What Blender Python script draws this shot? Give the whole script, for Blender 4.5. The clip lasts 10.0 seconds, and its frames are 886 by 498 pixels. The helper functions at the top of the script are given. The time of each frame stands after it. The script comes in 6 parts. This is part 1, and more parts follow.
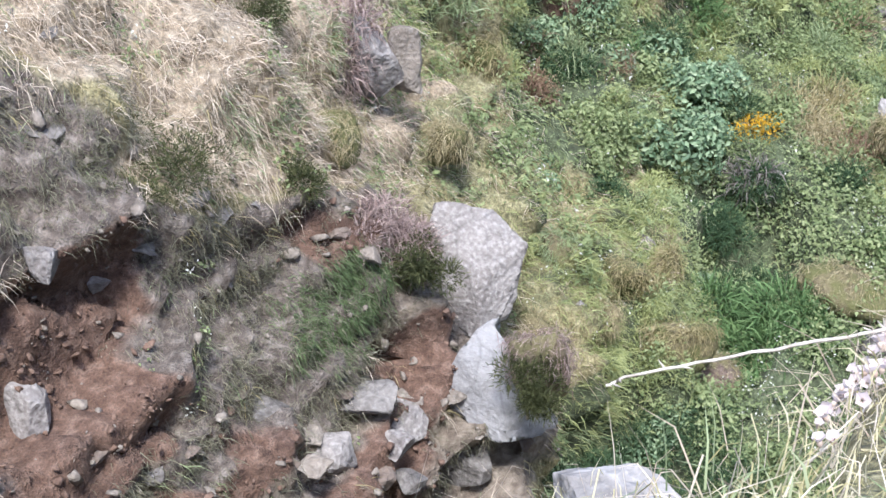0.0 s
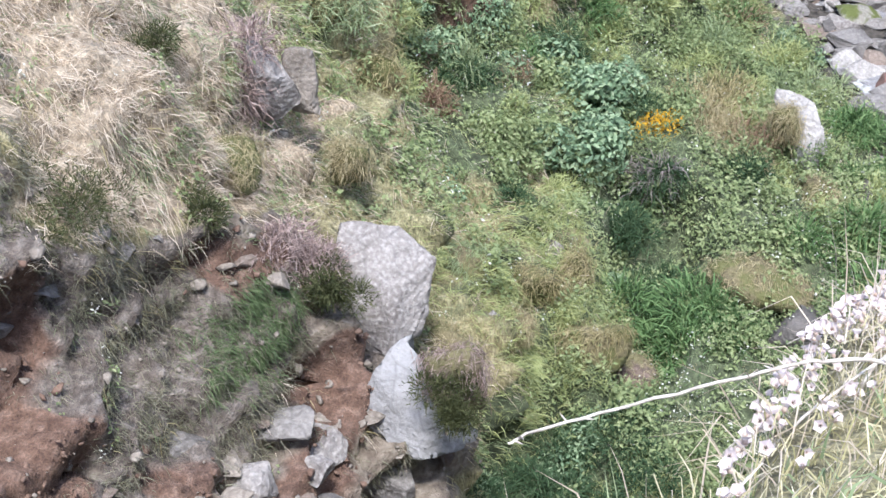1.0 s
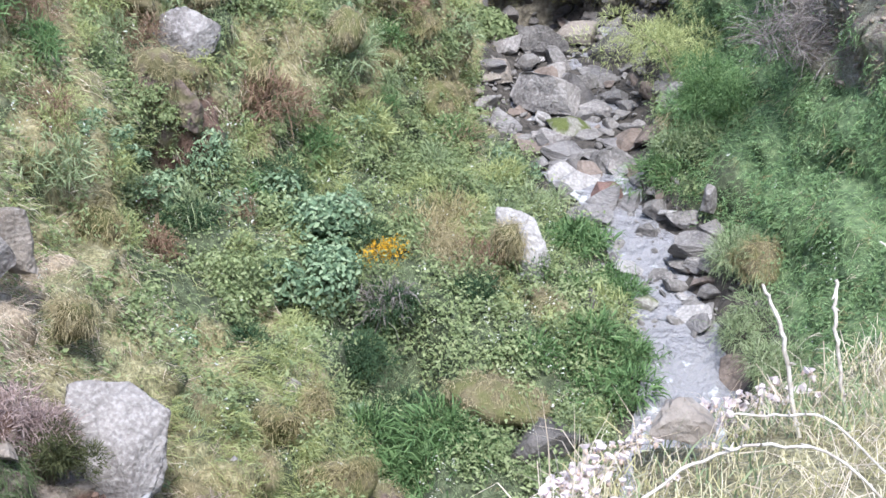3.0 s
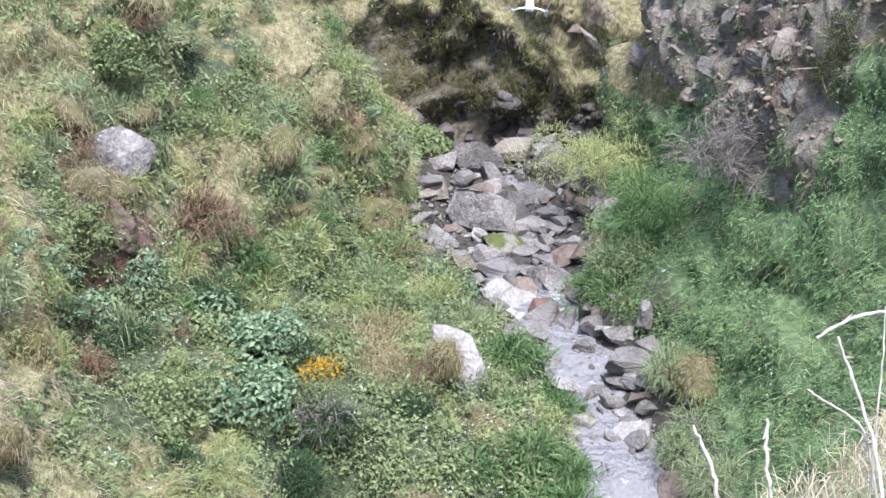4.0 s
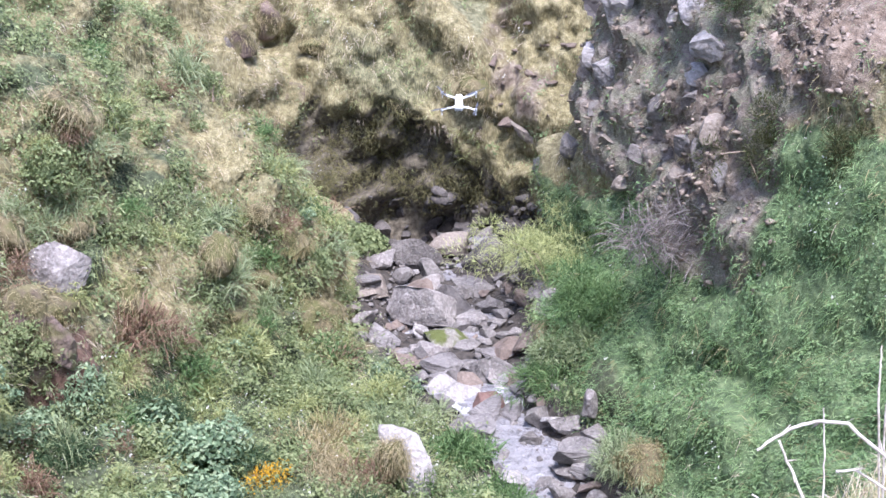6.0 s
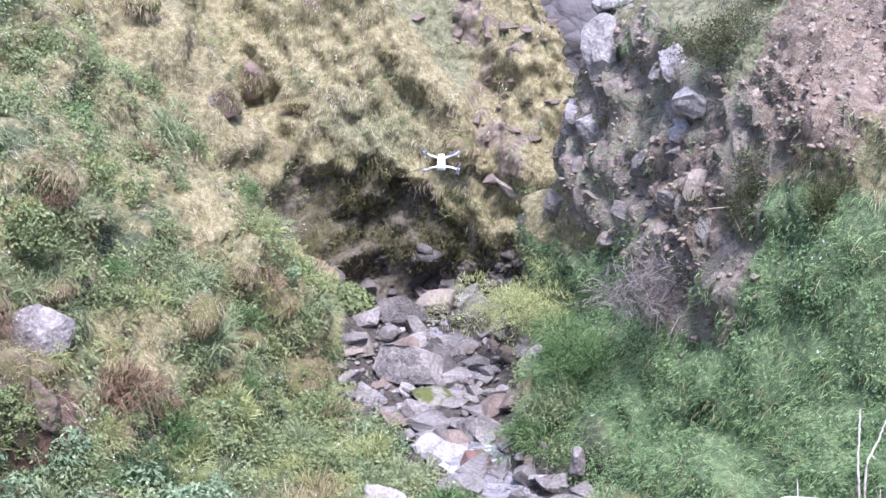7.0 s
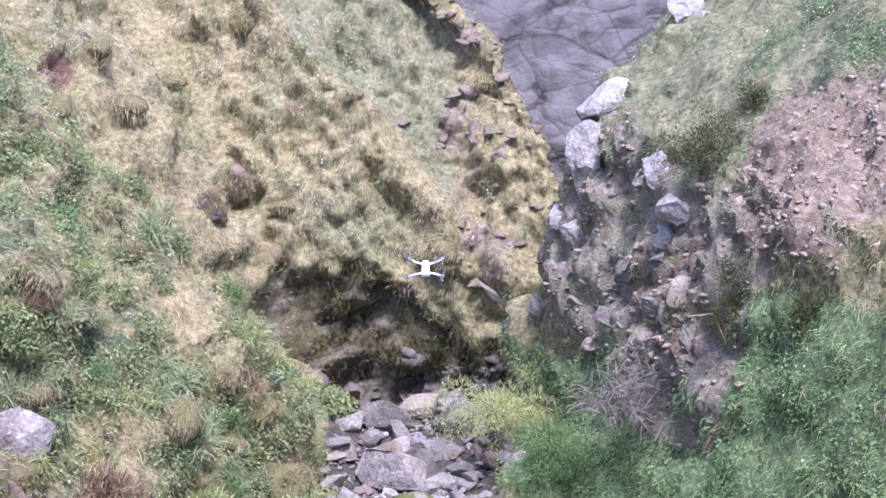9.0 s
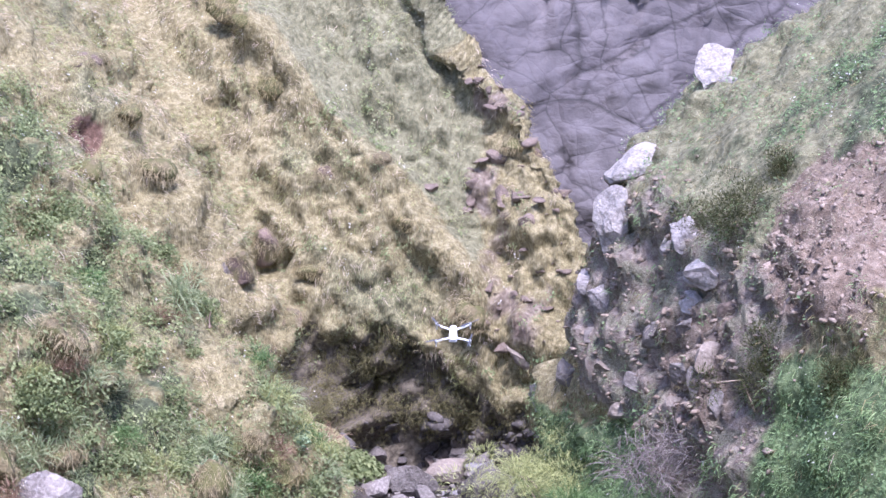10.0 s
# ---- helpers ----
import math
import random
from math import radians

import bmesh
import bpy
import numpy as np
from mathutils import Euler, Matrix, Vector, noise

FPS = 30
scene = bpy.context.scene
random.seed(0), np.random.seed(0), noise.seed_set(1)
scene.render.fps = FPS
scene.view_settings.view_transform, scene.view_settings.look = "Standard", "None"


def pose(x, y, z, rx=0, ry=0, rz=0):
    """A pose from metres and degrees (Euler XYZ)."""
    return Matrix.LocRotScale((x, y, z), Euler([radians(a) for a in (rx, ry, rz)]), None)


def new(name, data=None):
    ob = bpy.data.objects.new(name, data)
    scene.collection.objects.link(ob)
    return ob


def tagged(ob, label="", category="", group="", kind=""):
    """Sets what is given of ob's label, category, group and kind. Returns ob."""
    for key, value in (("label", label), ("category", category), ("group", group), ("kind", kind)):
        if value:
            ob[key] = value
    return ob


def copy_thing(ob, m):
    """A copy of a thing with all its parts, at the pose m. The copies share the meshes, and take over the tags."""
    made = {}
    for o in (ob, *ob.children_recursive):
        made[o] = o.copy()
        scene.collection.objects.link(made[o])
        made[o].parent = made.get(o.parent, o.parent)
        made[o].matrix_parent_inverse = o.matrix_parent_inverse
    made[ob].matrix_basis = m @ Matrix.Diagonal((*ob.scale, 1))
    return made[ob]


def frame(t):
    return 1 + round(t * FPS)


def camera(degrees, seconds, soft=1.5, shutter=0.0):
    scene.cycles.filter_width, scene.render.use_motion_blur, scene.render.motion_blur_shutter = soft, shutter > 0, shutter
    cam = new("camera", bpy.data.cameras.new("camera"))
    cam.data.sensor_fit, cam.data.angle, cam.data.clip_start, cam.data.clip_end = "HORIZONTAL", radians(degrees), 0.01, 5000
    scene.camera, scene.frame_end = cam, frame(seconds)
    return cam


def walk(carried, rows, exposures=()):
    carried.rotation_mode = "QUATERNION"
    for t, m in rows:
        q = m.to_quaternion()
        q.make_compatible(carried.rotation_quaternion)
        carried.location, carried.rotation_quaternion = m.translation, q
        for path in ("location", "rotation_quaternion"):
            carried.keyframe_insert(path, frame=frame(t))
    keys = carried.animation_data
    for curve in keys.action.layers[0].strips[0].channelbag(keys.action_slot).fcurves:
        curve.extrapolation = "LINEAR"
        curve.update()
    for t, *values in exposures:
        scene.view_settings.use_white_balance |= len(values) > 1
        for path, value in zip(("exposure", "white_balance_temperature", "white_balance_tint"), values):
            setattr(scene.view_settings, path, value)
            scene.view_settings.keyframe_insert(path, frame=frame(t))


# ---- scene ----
cam = camera(30.96, 10.0, soft=1.55)
PATH = [
    (0.0, pose(-0.130, -0.402, -0.252, 54.264, -0.516, 18.955)),
    (0.5, pose(-0.137, -0.340, -0.247, 54.101, 0.301, 17.828)),
    (1.0, pose(-0.122, -0.273, -0.208, 54.432, 0.697, 14.260)),
    (1.5, pose(-0.074, -0.206, -0.197, 56.737, -0.231, 12.213)),
    (2.0, pose(-0.003, -0.179, -0.176, 58.027, 0.826, 10.494)),
    (2.5, pose(0.014, -0.153, -0.137, 57.894, 0.431, 6.792)),
    (2.7, pose(-0.013, -0.127, -0.107, 57.878, 0.062, 5.286)),
    (3.8, pose(-0.050, -0.058, 0.006, 61.926, -0.766, 2.329)),
    (4.0, pose(-0.011, -0.030, -0.007, 62.480, -0.999, 1.778)),
    (4.5, pose(0.007, -0.004, -0.010, 63.072, -0.446, 0.372)),
    (5.0, pose(0.000, 0.000, 0.000, 63.993, 0.000, 0.001)),
    (5.5, pose(-0.009, -0.021, 0.027, 64.934, 0.338, -0.855)),
    (7.0, pose(0.036, 0.011, 0.087, 67.759, 1.020, -2.020)),
    (7.5, pose(0.059, 0.014, 0.086, 68.873, 0.892, -2.855)),
    (8.0, pose(0.039, -0.000, 0.109, 69.560, 0.499, -3.365)),
    (8.5, pose(0.029, 0.007, 0.110, 70.231, 0.649, -2.901)),
    (9.0, pose(0.044, 0.033, 0.128, 71.372, 0.478, -2.398)),
    (9.5, pose(0.046, 0.036, 0.141, 72.428, 0.691, -1.920)),
    (10.0, pose(0.034, 0.028, 0.148, 73.644, 0.579, -1.433)),
]
# the camera opens up a little as it tilts towards the sea
walk(cam, PATH, [(0.0, 1.59, 5660, 11), (2.5, 1.59, 5590, 10), (5.0, 1.73, 5630, 18), (7.5, 1.81, 5430, 27), (10.0, 1.75, 5420, 33)])

# ---------------------------------------------------------------- light
world = bpy.data.worlds.new("sky")
scene.world = world
world.use_nodes = True
wn = world.node_tree.nodes
sky = wn.new("ShaderNodeTexSky")
sky.sky_type, sky.sun_disc = "NISHITA", False
SUN_FROM = Vector((0.10, -0.40, 0.91)).normalized()
sky.sun_elevation = math.asin(SUN_FROM.z)
sky.sun_rotation = math.atan2(SUN_FROM.x, SUN_FROM.y)
sky.air_density, sky.dust_density, sky.ozone_density = 1.0, 2.2, 0.8
wn["Background"].inputs["Strength"].default_value = 0.124
world.node_tree.links.new(sky.outputs[0], wn["Background"].inputs["Color"])
sun = new("sun", bpy.data.lights.new("sun", "SUN"))
sun.data.energy, sun.data.angle, sun.data.color = 2.4, radians(9.0), (1.0, 0.94, 0.84)
sun.rotation_euler = SUN_FROM.to_track_quat("Z", "Y").to_euler()

# ---------------------------------------------------------------- land form
PERM = np.random.RandomState(7).permutation(256)
GRAD = np.random.RandomState(8).normal(size=(256, 3))
GRAD /= np.linalg.norm(GRAD, axis=1)[:, None]


def gnoise(p):
    """Gradient noise at points (n, 3), about -0.6 to 0.6."""
    i = np.floor(p).astype(int)
    u = p - i
    s = u * u * u * (u * (u * 6 - 15) + 10)
    out = 0
    for a in (0, 1):
        for b in (0, 1):
            for c in (0, 1):
                k = PERM[(PERM[(PERM[(i[:, 0] + a) & 255] + i[:, 1] + b) & 255] + i[:, 2] + c) & 255]
                d = ((u - (a, b, c)) * GRAD[k]).sum(1)
                w = (s[:, 0] if a else 1 - s[:, 0]) * (s[:, 1] if b else 1 - s[:, 1]) * (s[:, 2] if c else 1 - s[:, 2])
                out = out + w * d
    return out


def fbm(p, scale, octaves=4, gain=0.5, seed=0.0):
    out, a, q = 0, 1.0, np.asarray(p, float) / scale + seed * 17.31
    for _ in range(octaves):
        out = out + a * gnoise(q)
        a, q = a * gain, q * 2.03 + 5.7
    return out


def billow(p, scale, octaves=3, seed=0.0):
    out, a, q = 0, 1.0, np.asarray(p, float) / scale + seed * 11.9
    for _ in range(octaves):
        out = out + a * (np.abs(gnoise(q)) * 2.6 - 0.5)
        a, q = a * 0.5, q * 2.1 + 3.3
    return out


def curve(y, *knots):
    return np.interp(y, knots[0::2], knots[1::2])


def smax(a, b, k):
    h = np.clip(0.5 + 0.5 * (a - b) / k, 0, 1)
    return b + (a - b) * h + k * h * (1 - h)


def smin(a, b, k):
    return -smax(-a, -b, k)


def step(a, b, v):
    t = np.clip((v - a) / (b - a), 0, 1)
    return t * t * (3 - 2 * t)


def stream_x(y):
    return curve(y, -60, -8, 0, -1.8, 9, 0.9, 11, 1.2, 13, 1.7, 14.5, 2.0, 16, 1.85, 17.3, 1.6, 18.5, 0.95, 20, 0.6, 22, 0.5,
                 23.3, 1.0, 24.4, 2.3, 26, 2.9, 30, 3.3, 45, 6)


def floor_z(y):
    return curve(y, -60, -12, 9, -11.9, 12, -11.5, 13.4, -11.1, 14.3, -10.8, 15, -10.55, 16.2, -10.5, 17, -10.4, 24, -10.5, 25, -10.7, 27, -11.8, 31, -14, 45, -17.5, 60, -18)


def land(x, y):
    """Height of the ground: two valley sides, the back wall of the gully, the near bank and the stream bed."""
    zf, xs = floor_z(y), stream_x(y)
    z = zf + 0.2 * np.maximum(xs - 0.75 - x, 0) + 0.3 * np.maximum(x - xs - 0.8, 0)
    # left side
    xa = curve(y, -60, -4, 4, -3.2, 7, -2.95, 9.5, -2.45, 12, -2.75, 13.5, -2.85, 16.5, -2.45, 18, -1.5, 20, -0.85, 22, -0.5, 24, -0.3, 40, -0.3)
    left = -10.4 + 1.45 * (xa - x)
    left = smin(left, -4.2 + 0.95 * (xa - 4.28 - x), 0.6)
    # back wall and its seaward flank
    yb = 23.75 + 0.12 * (x + 0.5) ** 2 * (x < -0.5) - 0.22 * np.maximum(x, 0)
    wall = -10.5 + 2.5 * (y - yb)
    wall = smin(wall, -7.2 + 1.35 * (y - yb - 1.32), 0.5)
    xf = x + 0.22 * np.maximum(y - 27, 0)
    flank = smin(-3.4 + 1.5 * (0.9 - xf), -5.6 + 2.4 * (2.22 - xf), 0.3)
    left = smax(left, smin(wall, flank, 0.35), 0.8)
    left = smin(left, 1.5 + 0.12 * (xa - x), 1.5)
    # right side: talus, then the crag
    xt = curve(y, -60, 3, 9, 2.6, 13, 2.5, 15, 2.4, 16, 2.1, 17, 1.8, 18, 1.35, 20, 1.45, 21.5, 1.5, 22.6, 1.85, 23.6, 2.6, 25, 3.8, 28, 7, 40, 26)
    talus = smin(-10.4 + 1.5 * (x - xt), -7.4 + 0.8 * (x - xt - 2.0), 0.4)
    xk = curve(y, -60, 8, 9, 7, 13, 4.9, 15, 3.85, 16, 3.4, 17, 3.05, 18, 2.8, 19, 2.66, 20, 2.48, 21, 2.2, 22, 2.06, 22.8, 2.36, 24, 3.7, 26, 4.8, 29, 10, 40, 34)
    crag = -8.6 + 4.0 * (x - xk)
    crag = smin(crag, -4.98 + 0.82 * (x - xk - 0.95), 0.5)
    right = smin(smax(talus, crag, 0.3), 1.5 + 0.12 * (x - xt), 1.5)
    # near bank
    edge = curve(y, -40, -6, 0, -1.0, 0.9, -0.65, 1.2, -0.49, 1.4, -0.33, 1.7, -0.17, 2.4, -0.066, 2.9, 0.07, 3.25, 0.27, 3.5, 0.54, 4.3, 1.1, 5.2, 1.55, 6.2, 2.2, 9, 4)
    bank = -1.35 - 0.42 * y + 0.06 * x
    bank = smin(bank, bank + 4.0 * (x - edge), 0.08)
    bank = smin(bank, bank - 1.5 * (y - 6.2), 0.4)
    bank = smin(bank, -1.3 + 0.05 * (x - y), 0.5)
    z = smax(z, left, 0.35)
    z = smax(z, right, 0.35)
    return smax(z, bank, 0.4)


# ---------------------------------------------------------------- materials
def node_mat(name):
    m = bpy.data.materials.new(name)
    m.use_nodes = True
    nt = m.node_tree
    return m, nt, nt.nodes["Principled BSDF"]


def tex(nt, kind, scale, coord, detail=6.0, **kw):
    n = nt.nodes.new("ShaderNodeTex" + kind)
    n.inputs["Scale"].default_value = scale
    if "Detail" in n.inputs:
        n.inputs["Detail"].default_value = detail
    for key, value in kw.items():
        n.inputs[key].default_value = value
    nt.links.new(coord, n.inputs["Vector"])
    return n


def ramp(nt, fac, *stops):
    r = nt.nodes.new("ShaderNodeValToRGB")
    e = r.color_ramp.elements
    while len(e) < len(stops):
        e.new(0.5)
    for el, (pos, col) in zip(e, stops):
        el.position, el.color = pos, (*col, 1) if len(col) == 3 else col
    nt.links.new(fac, r.inputs["Fac"])
    return r.outputs["Color"]


def mix(nt, fac, a, b, blend="MIX"):
    n = nt.nodes.new("ShaderNodeMix")
    n.data_type, n.blend_type = "RGBA", blend
    for sock, value in ((n.inputs["Factor"], fac), (n.inputs["A"], a), (n.inputs["B"], b)):
        if isinstance(value, bpy.types.NodeSocket):
            nt.links.new(value, sock)
        else:
            sock.default_value = value if isinstance(value, (int, float)) else (*value, 1)
    return n.outputs["Result"]


def maths(nt, op, a, b=0.0):
    n = nt.nodes.new("ShaderNodeMath")
    n.operation = op
    for sock, value in zip(n.inputs, (a, b)):
        if isinstance(value, bpy.types.NodeSocket):
            nt.links.new(value, sock)
        else:
            sock.default_value = value
    return n.outputs[0]


def bump(nt, bsdf, height, strength, distance):
    b = nt.nodes.new("ShaderNodeBump")
    b.inputs["Strength"].default_value, b.inputs["Distance"].default_value = strength, distance
    nt.links.new(height, b.inputs["Height"])
    nt.links.new(b.outputs[0], bsdf.inputs["Normal"])


def place_of(nt):
    return nt.nodes.new("ShaderNodeNewGeometry").outputs["Position"]


def rock_mat(name, dark, light, lichen=(0.55, 0.54, 0.5), lichen_at=0.62, rough=0.9, stretch=(1, 1, 1), moss=None, moss_at=0.55):
    """Weathered stone: mottled, speckled, cracked, with pale lichen and, if given, moss."""
    m, nt, bsdf = node_mat(name)
    coord = place_of(nt)
    mp = nt.nodes.new("ShaderNodeMapping")
    mp.inputs["Scale"].default_value = stretch
    nt.links.new(coord, mp.inputs["Vector"])
    coord = mp.outputs[0]
    big, fine = tex(nt, "Noise", 2.3, coord, 8), tex(nt, "Noise", 26, coord, 8)
    crack = tex(nt, "Voronoi", 3.2, coord)
    crack.feature = "DISTANCE_TO_EDGE"
    col = ramp(nt, big.outputs["Fac"], (0.32, dark), (0.66, light))
    col = mix(nt, 0.35, col, ramp(nt, fine.outputs["Fac"], (0.35, dark), (0.65, light)))
    spots = tex(nt, "Noise", 24, coord, 12)
    col = mix(nt, ramp(nt, spots.outputs["Fac"], (lichen_at - 0.12, (0, 0, 0)), (lichen_at + 0.12, (0.45, 0.45, 0.45))), col, lichen)
    line = ramp(nt, crack.outputs["Distance"], (0.0, (0.55, 0.55, 0.55)), (0.035, (1, 1, 1)))
    col = mix(nt, 0.5, col, line, "MULTIPLY")
    if moss:
        patch = tex(nt, "Noise", 4, coord, 8)
        col = mix(nt, ramp(nt, patch.outputs["Fac"], (moss_at - 0.08, (0, 0, 0)), (moss_at + 0.05, (1, 1, 1))), col, moss)
    nt.links.new(col, bsdf.inputs["Base Color"])
    bsdf.inputs["Roughness"].default_value = rough
    bump(nt, bsdf, maths(nt, "ADD", fine.outputs["Fac"], maths(nt, "ADD", maths(nt, "MULTIPLY", spots.outputs["Fac"], 0.5), maths(nt, "MULTIPLY", tex(nt, "Noise", 7, coord, 8).outputs["Fac"], 2.2))), 0.7, 0.03)
    return m


def blade_mat(name, *cols, patch=0.5, rough=0.75):
    """Grass or leaves: each blade takes its own shade, and patches differ."""
    m, nt, bsdf = node_mat(name)
    geo = nt.nodes.new("ShaderNodeNewGeometry")
    n = tex(nt, "Noise", 1.3, geo.outputs["Position"], 8)
    v = mix(nt, patch, geo.outputs["Random Per Island"], n.outputs["Fac"])
    stops = [(0.08 + 0.84 * i / max(1, len(cols) - 1), c) for i, c in enumerate(cols)]
    col = ramp(nt, v, *stops)
    nt.links.new(col, bsdf.inputs["Base Color"])
    bsdf.inputs["Roughness"].default_value = rough
    bsdf.inputs["Specular IOR Level"].default_value = 0.25
    lucent = nt.nodes.new("ShaderNodeBsdfTranslucent")
    nt.links.new(col, lucent.inputs["Color"])
    both = nt.nodes.new("ShaderNodeMixShader")
    both.inputs[0].default_value = 0.38
    nt.links.new(bsdf.outputs[0], both.inputs[1])
    nt.links.new(lucent.outputs[0], both.inputs[2])
    nt.links.new(both.outputs[0], nt.nodes["Material Output"].inputs["Surface"])
    return m


def plain_mat(name, a, b, scale=12, rough=0.8, metal=0.0, relief=0.004):
    m, nt, bsdf = node_mat(name)
    n = tex(nt, "Noise", scale, place_of(nt), 6)
    nt.links.new(ramp(nt, n.outputs["Fac"], (0.35, a), (0.65, b)), bsdf.inputs["Base Color"])
    bsdf.inputs["Roughness"].default_value, bsdf.inputs["Metallic"].default_value = rough, metal
    bump(nt, bsdf, n.outputs["Fac"], 0.5, relief)
    return m


def ground_mat():
    """Turf litter, red-brown earth and broken rock, mixed by the zones stored on the ground."""
    m, nt, bsdf = node_mat("turf_earth_and_rock")
    coord = place_of(nt)
    a, b, c = tex(nt, "Noise", 1.6, coord, 8), tex(nt, "Noise", 11, coord, 8), tex(nt, "Noise", 60, coord, 4)
    comb = nt.nodes.new("ShaderNodeMapping")
    comb.inputs["Scale"].default_value = (60, 60, 11)
    nt.links.new(coord, comb.inputs["Vector"])
    hair, hue = tex(nt, "Noise", 1.0, comb.outputs[0], 5), tex(nt, "Noise", 0.55, coord, 5)
    strand = ramp(nt, hair.outputs["Fac"], (0.33, (0.55, 0.55, 0.52)), (0.66, (1.3, 1.28, 1.2)))
    gold = ramp(nt, b.outputs["Fac"], (0.3, (0.13, 0.11, 0.055)), (0.5, (0.235, 0.21, 0.115)), (0.7, (0.34, 0.305, 0.195)))
    # dull turf of patches and crag top, also painted half-shade on the back wall
    sage_and_shade = ramp(nt, b.outputs["Fac"], (0.3, (0.095, 0.095, 0.052)), (0.5, (0.18, 0.178, 0.105)), (0.7, (0.265, 0.258, 0.165)))
    sage_and_shade = mix(nt, 0.6, sage_and_shade, strand, "MULTIPLY")
    turf = mix(nt, ramp(nt, hue.outputs["Fac"], (0.54, (0, 0, 0)), (0.68, (1, 1, 1))), gold, sage_and_shade)
    turf = mix(nt, 1.0, turf, strand, "MULTIPLY")
    lush = ramp(nt, b.outputs["Fac"], (0.3, (0.03, 0.036, 0.019)), (0.55, (0.08, 0.098, 0.052)), (0.75, (0.15, 0.175, 0.10)))
    lush = mix(nt, 0.7, lush, strand, "MULTIPLY")
    soil = ramp(nt, b.outputs["Fac"], (0.3, (0.072, 0.04, 0.027)), (0.52, (0.135, 0.083, 0.06)), (0.75, (0.225, 0.155, 0.12)))
    grit = ramp(nt, c.outputs["Fac"], (0.35, (0.7, 0.7, 0.7)), (0.7, (1.25, 1.2, 1.15)))
    soil = mix(nt, 1.0, soil, grit, "MULTIPLY")
    rock = ramp(nt, b.outputs["Fac"], (0.3, (0.10, 0.076, 0.058)), (0.5, (0.185, 0.15, 0.115)), (0.72, (0.30, 0.255, 0.205)))
    scree = ramp(nt, b.outputs["Fac"], (0.3, (0.10, 0.073, 0.052)), (0.5, (0.185, 0.146, 0.112)), (0.72, (0.285, 0.238, 0.19)))
    scree = mix(nt, 1.0, scree, grit, "MULTIPLY")
    bed = ramp(nt, b.outputs["Fac"], (0.3, (0.022, 0.019, 0.016)), (0.6, (0.075, 0.064, 0.053)))
    straw = ramp(nt, b.outputs["Fac"], (0.3, (0.15, 0.115, 0.08)), (0.5, (0.29, 0.235, 0.175)), (0.7, (0.42, 0.36, 0.285)))
    straw = mix(nt, 0.8, straw, strand, "MULTIPLY")
    crag = ramp(nt, b.outputs["Fac"], (0.3, (0.125, 0.10, 0.08)), (0.5, (0.222, 0.19, 0.16)), (0.7, (0.33, 0.294, 0.26)))
    crag = mix(nt, 1.0, crag, grit, "MULTIPLY")
    thin = ramp(nt, c.outputs["Fac"], (0.4, (0.13, 0.13, 0.085)), (0.6, (0.26, 0.255, 0.18)))
    crag = mix(nt, ramp(nt, tex(nt, "Noise", 3.4, coord, 10).outputs["Fac"], (0.43, (0, 0, 0)), (0.56, (0.8, 0.8, 0.8))), crag, thin)
    earth = ramp(nt, b.outputs["Fac"], (0.3, (0.07, 0.055, 0.045)), (0.5, (0.14, 0.117, 0.10)), (0.72, (0.255, 0.225, 0.20)))
    earth = mix(nt, 1.0, earth, grit, "MULTIPLY")
    verge = ramp(nt, b.outputs["Fac"], (0.3, (0.05, 0.08, 0.036)), (0.52, (0.115, 0.168, 0.076)), (0.75, (0.20, 0.26, 0.125)))
    verge = mix(nt, 0.6, verge, strand, "MULTIPLY")
    # ground of the hollow under the lip: a darker brown than the rock layer
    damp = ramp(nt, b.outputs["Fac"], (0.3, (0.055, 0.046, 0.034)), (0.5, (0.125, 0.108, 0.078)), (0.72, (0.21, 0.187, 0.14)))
    col = turf
    for zone, layer in (("bluff", earth), ("straw", straw), ("sage_and_shade", sage_and_shade), ("lush", lush), ("verge", verge), ("rock", rock), ("cave", damp), ("soil", soil), ("crag", crag), ("scree", scree), ("bed", bed)):
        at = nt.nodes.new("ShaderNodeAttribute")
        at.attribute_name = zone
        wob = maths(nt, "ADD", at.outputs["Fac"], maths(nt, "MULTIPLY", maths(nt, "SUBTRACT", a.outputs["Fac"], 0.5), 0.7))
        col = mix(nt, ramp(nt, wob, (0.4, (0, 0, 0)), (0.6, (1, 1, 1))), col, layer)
    nt.links.new(col, bsdf.inputs["Base Color"])
    bsdf.inputs["Roughness"].default_value = 0.95
    bump(nt, bsdf, maths(nt, "ADD", b.outputs["Fac"], maths(nt, "MULTIPLY", c.outputs["Fac"], 0.5)), 0.9, 0.05)
    return m


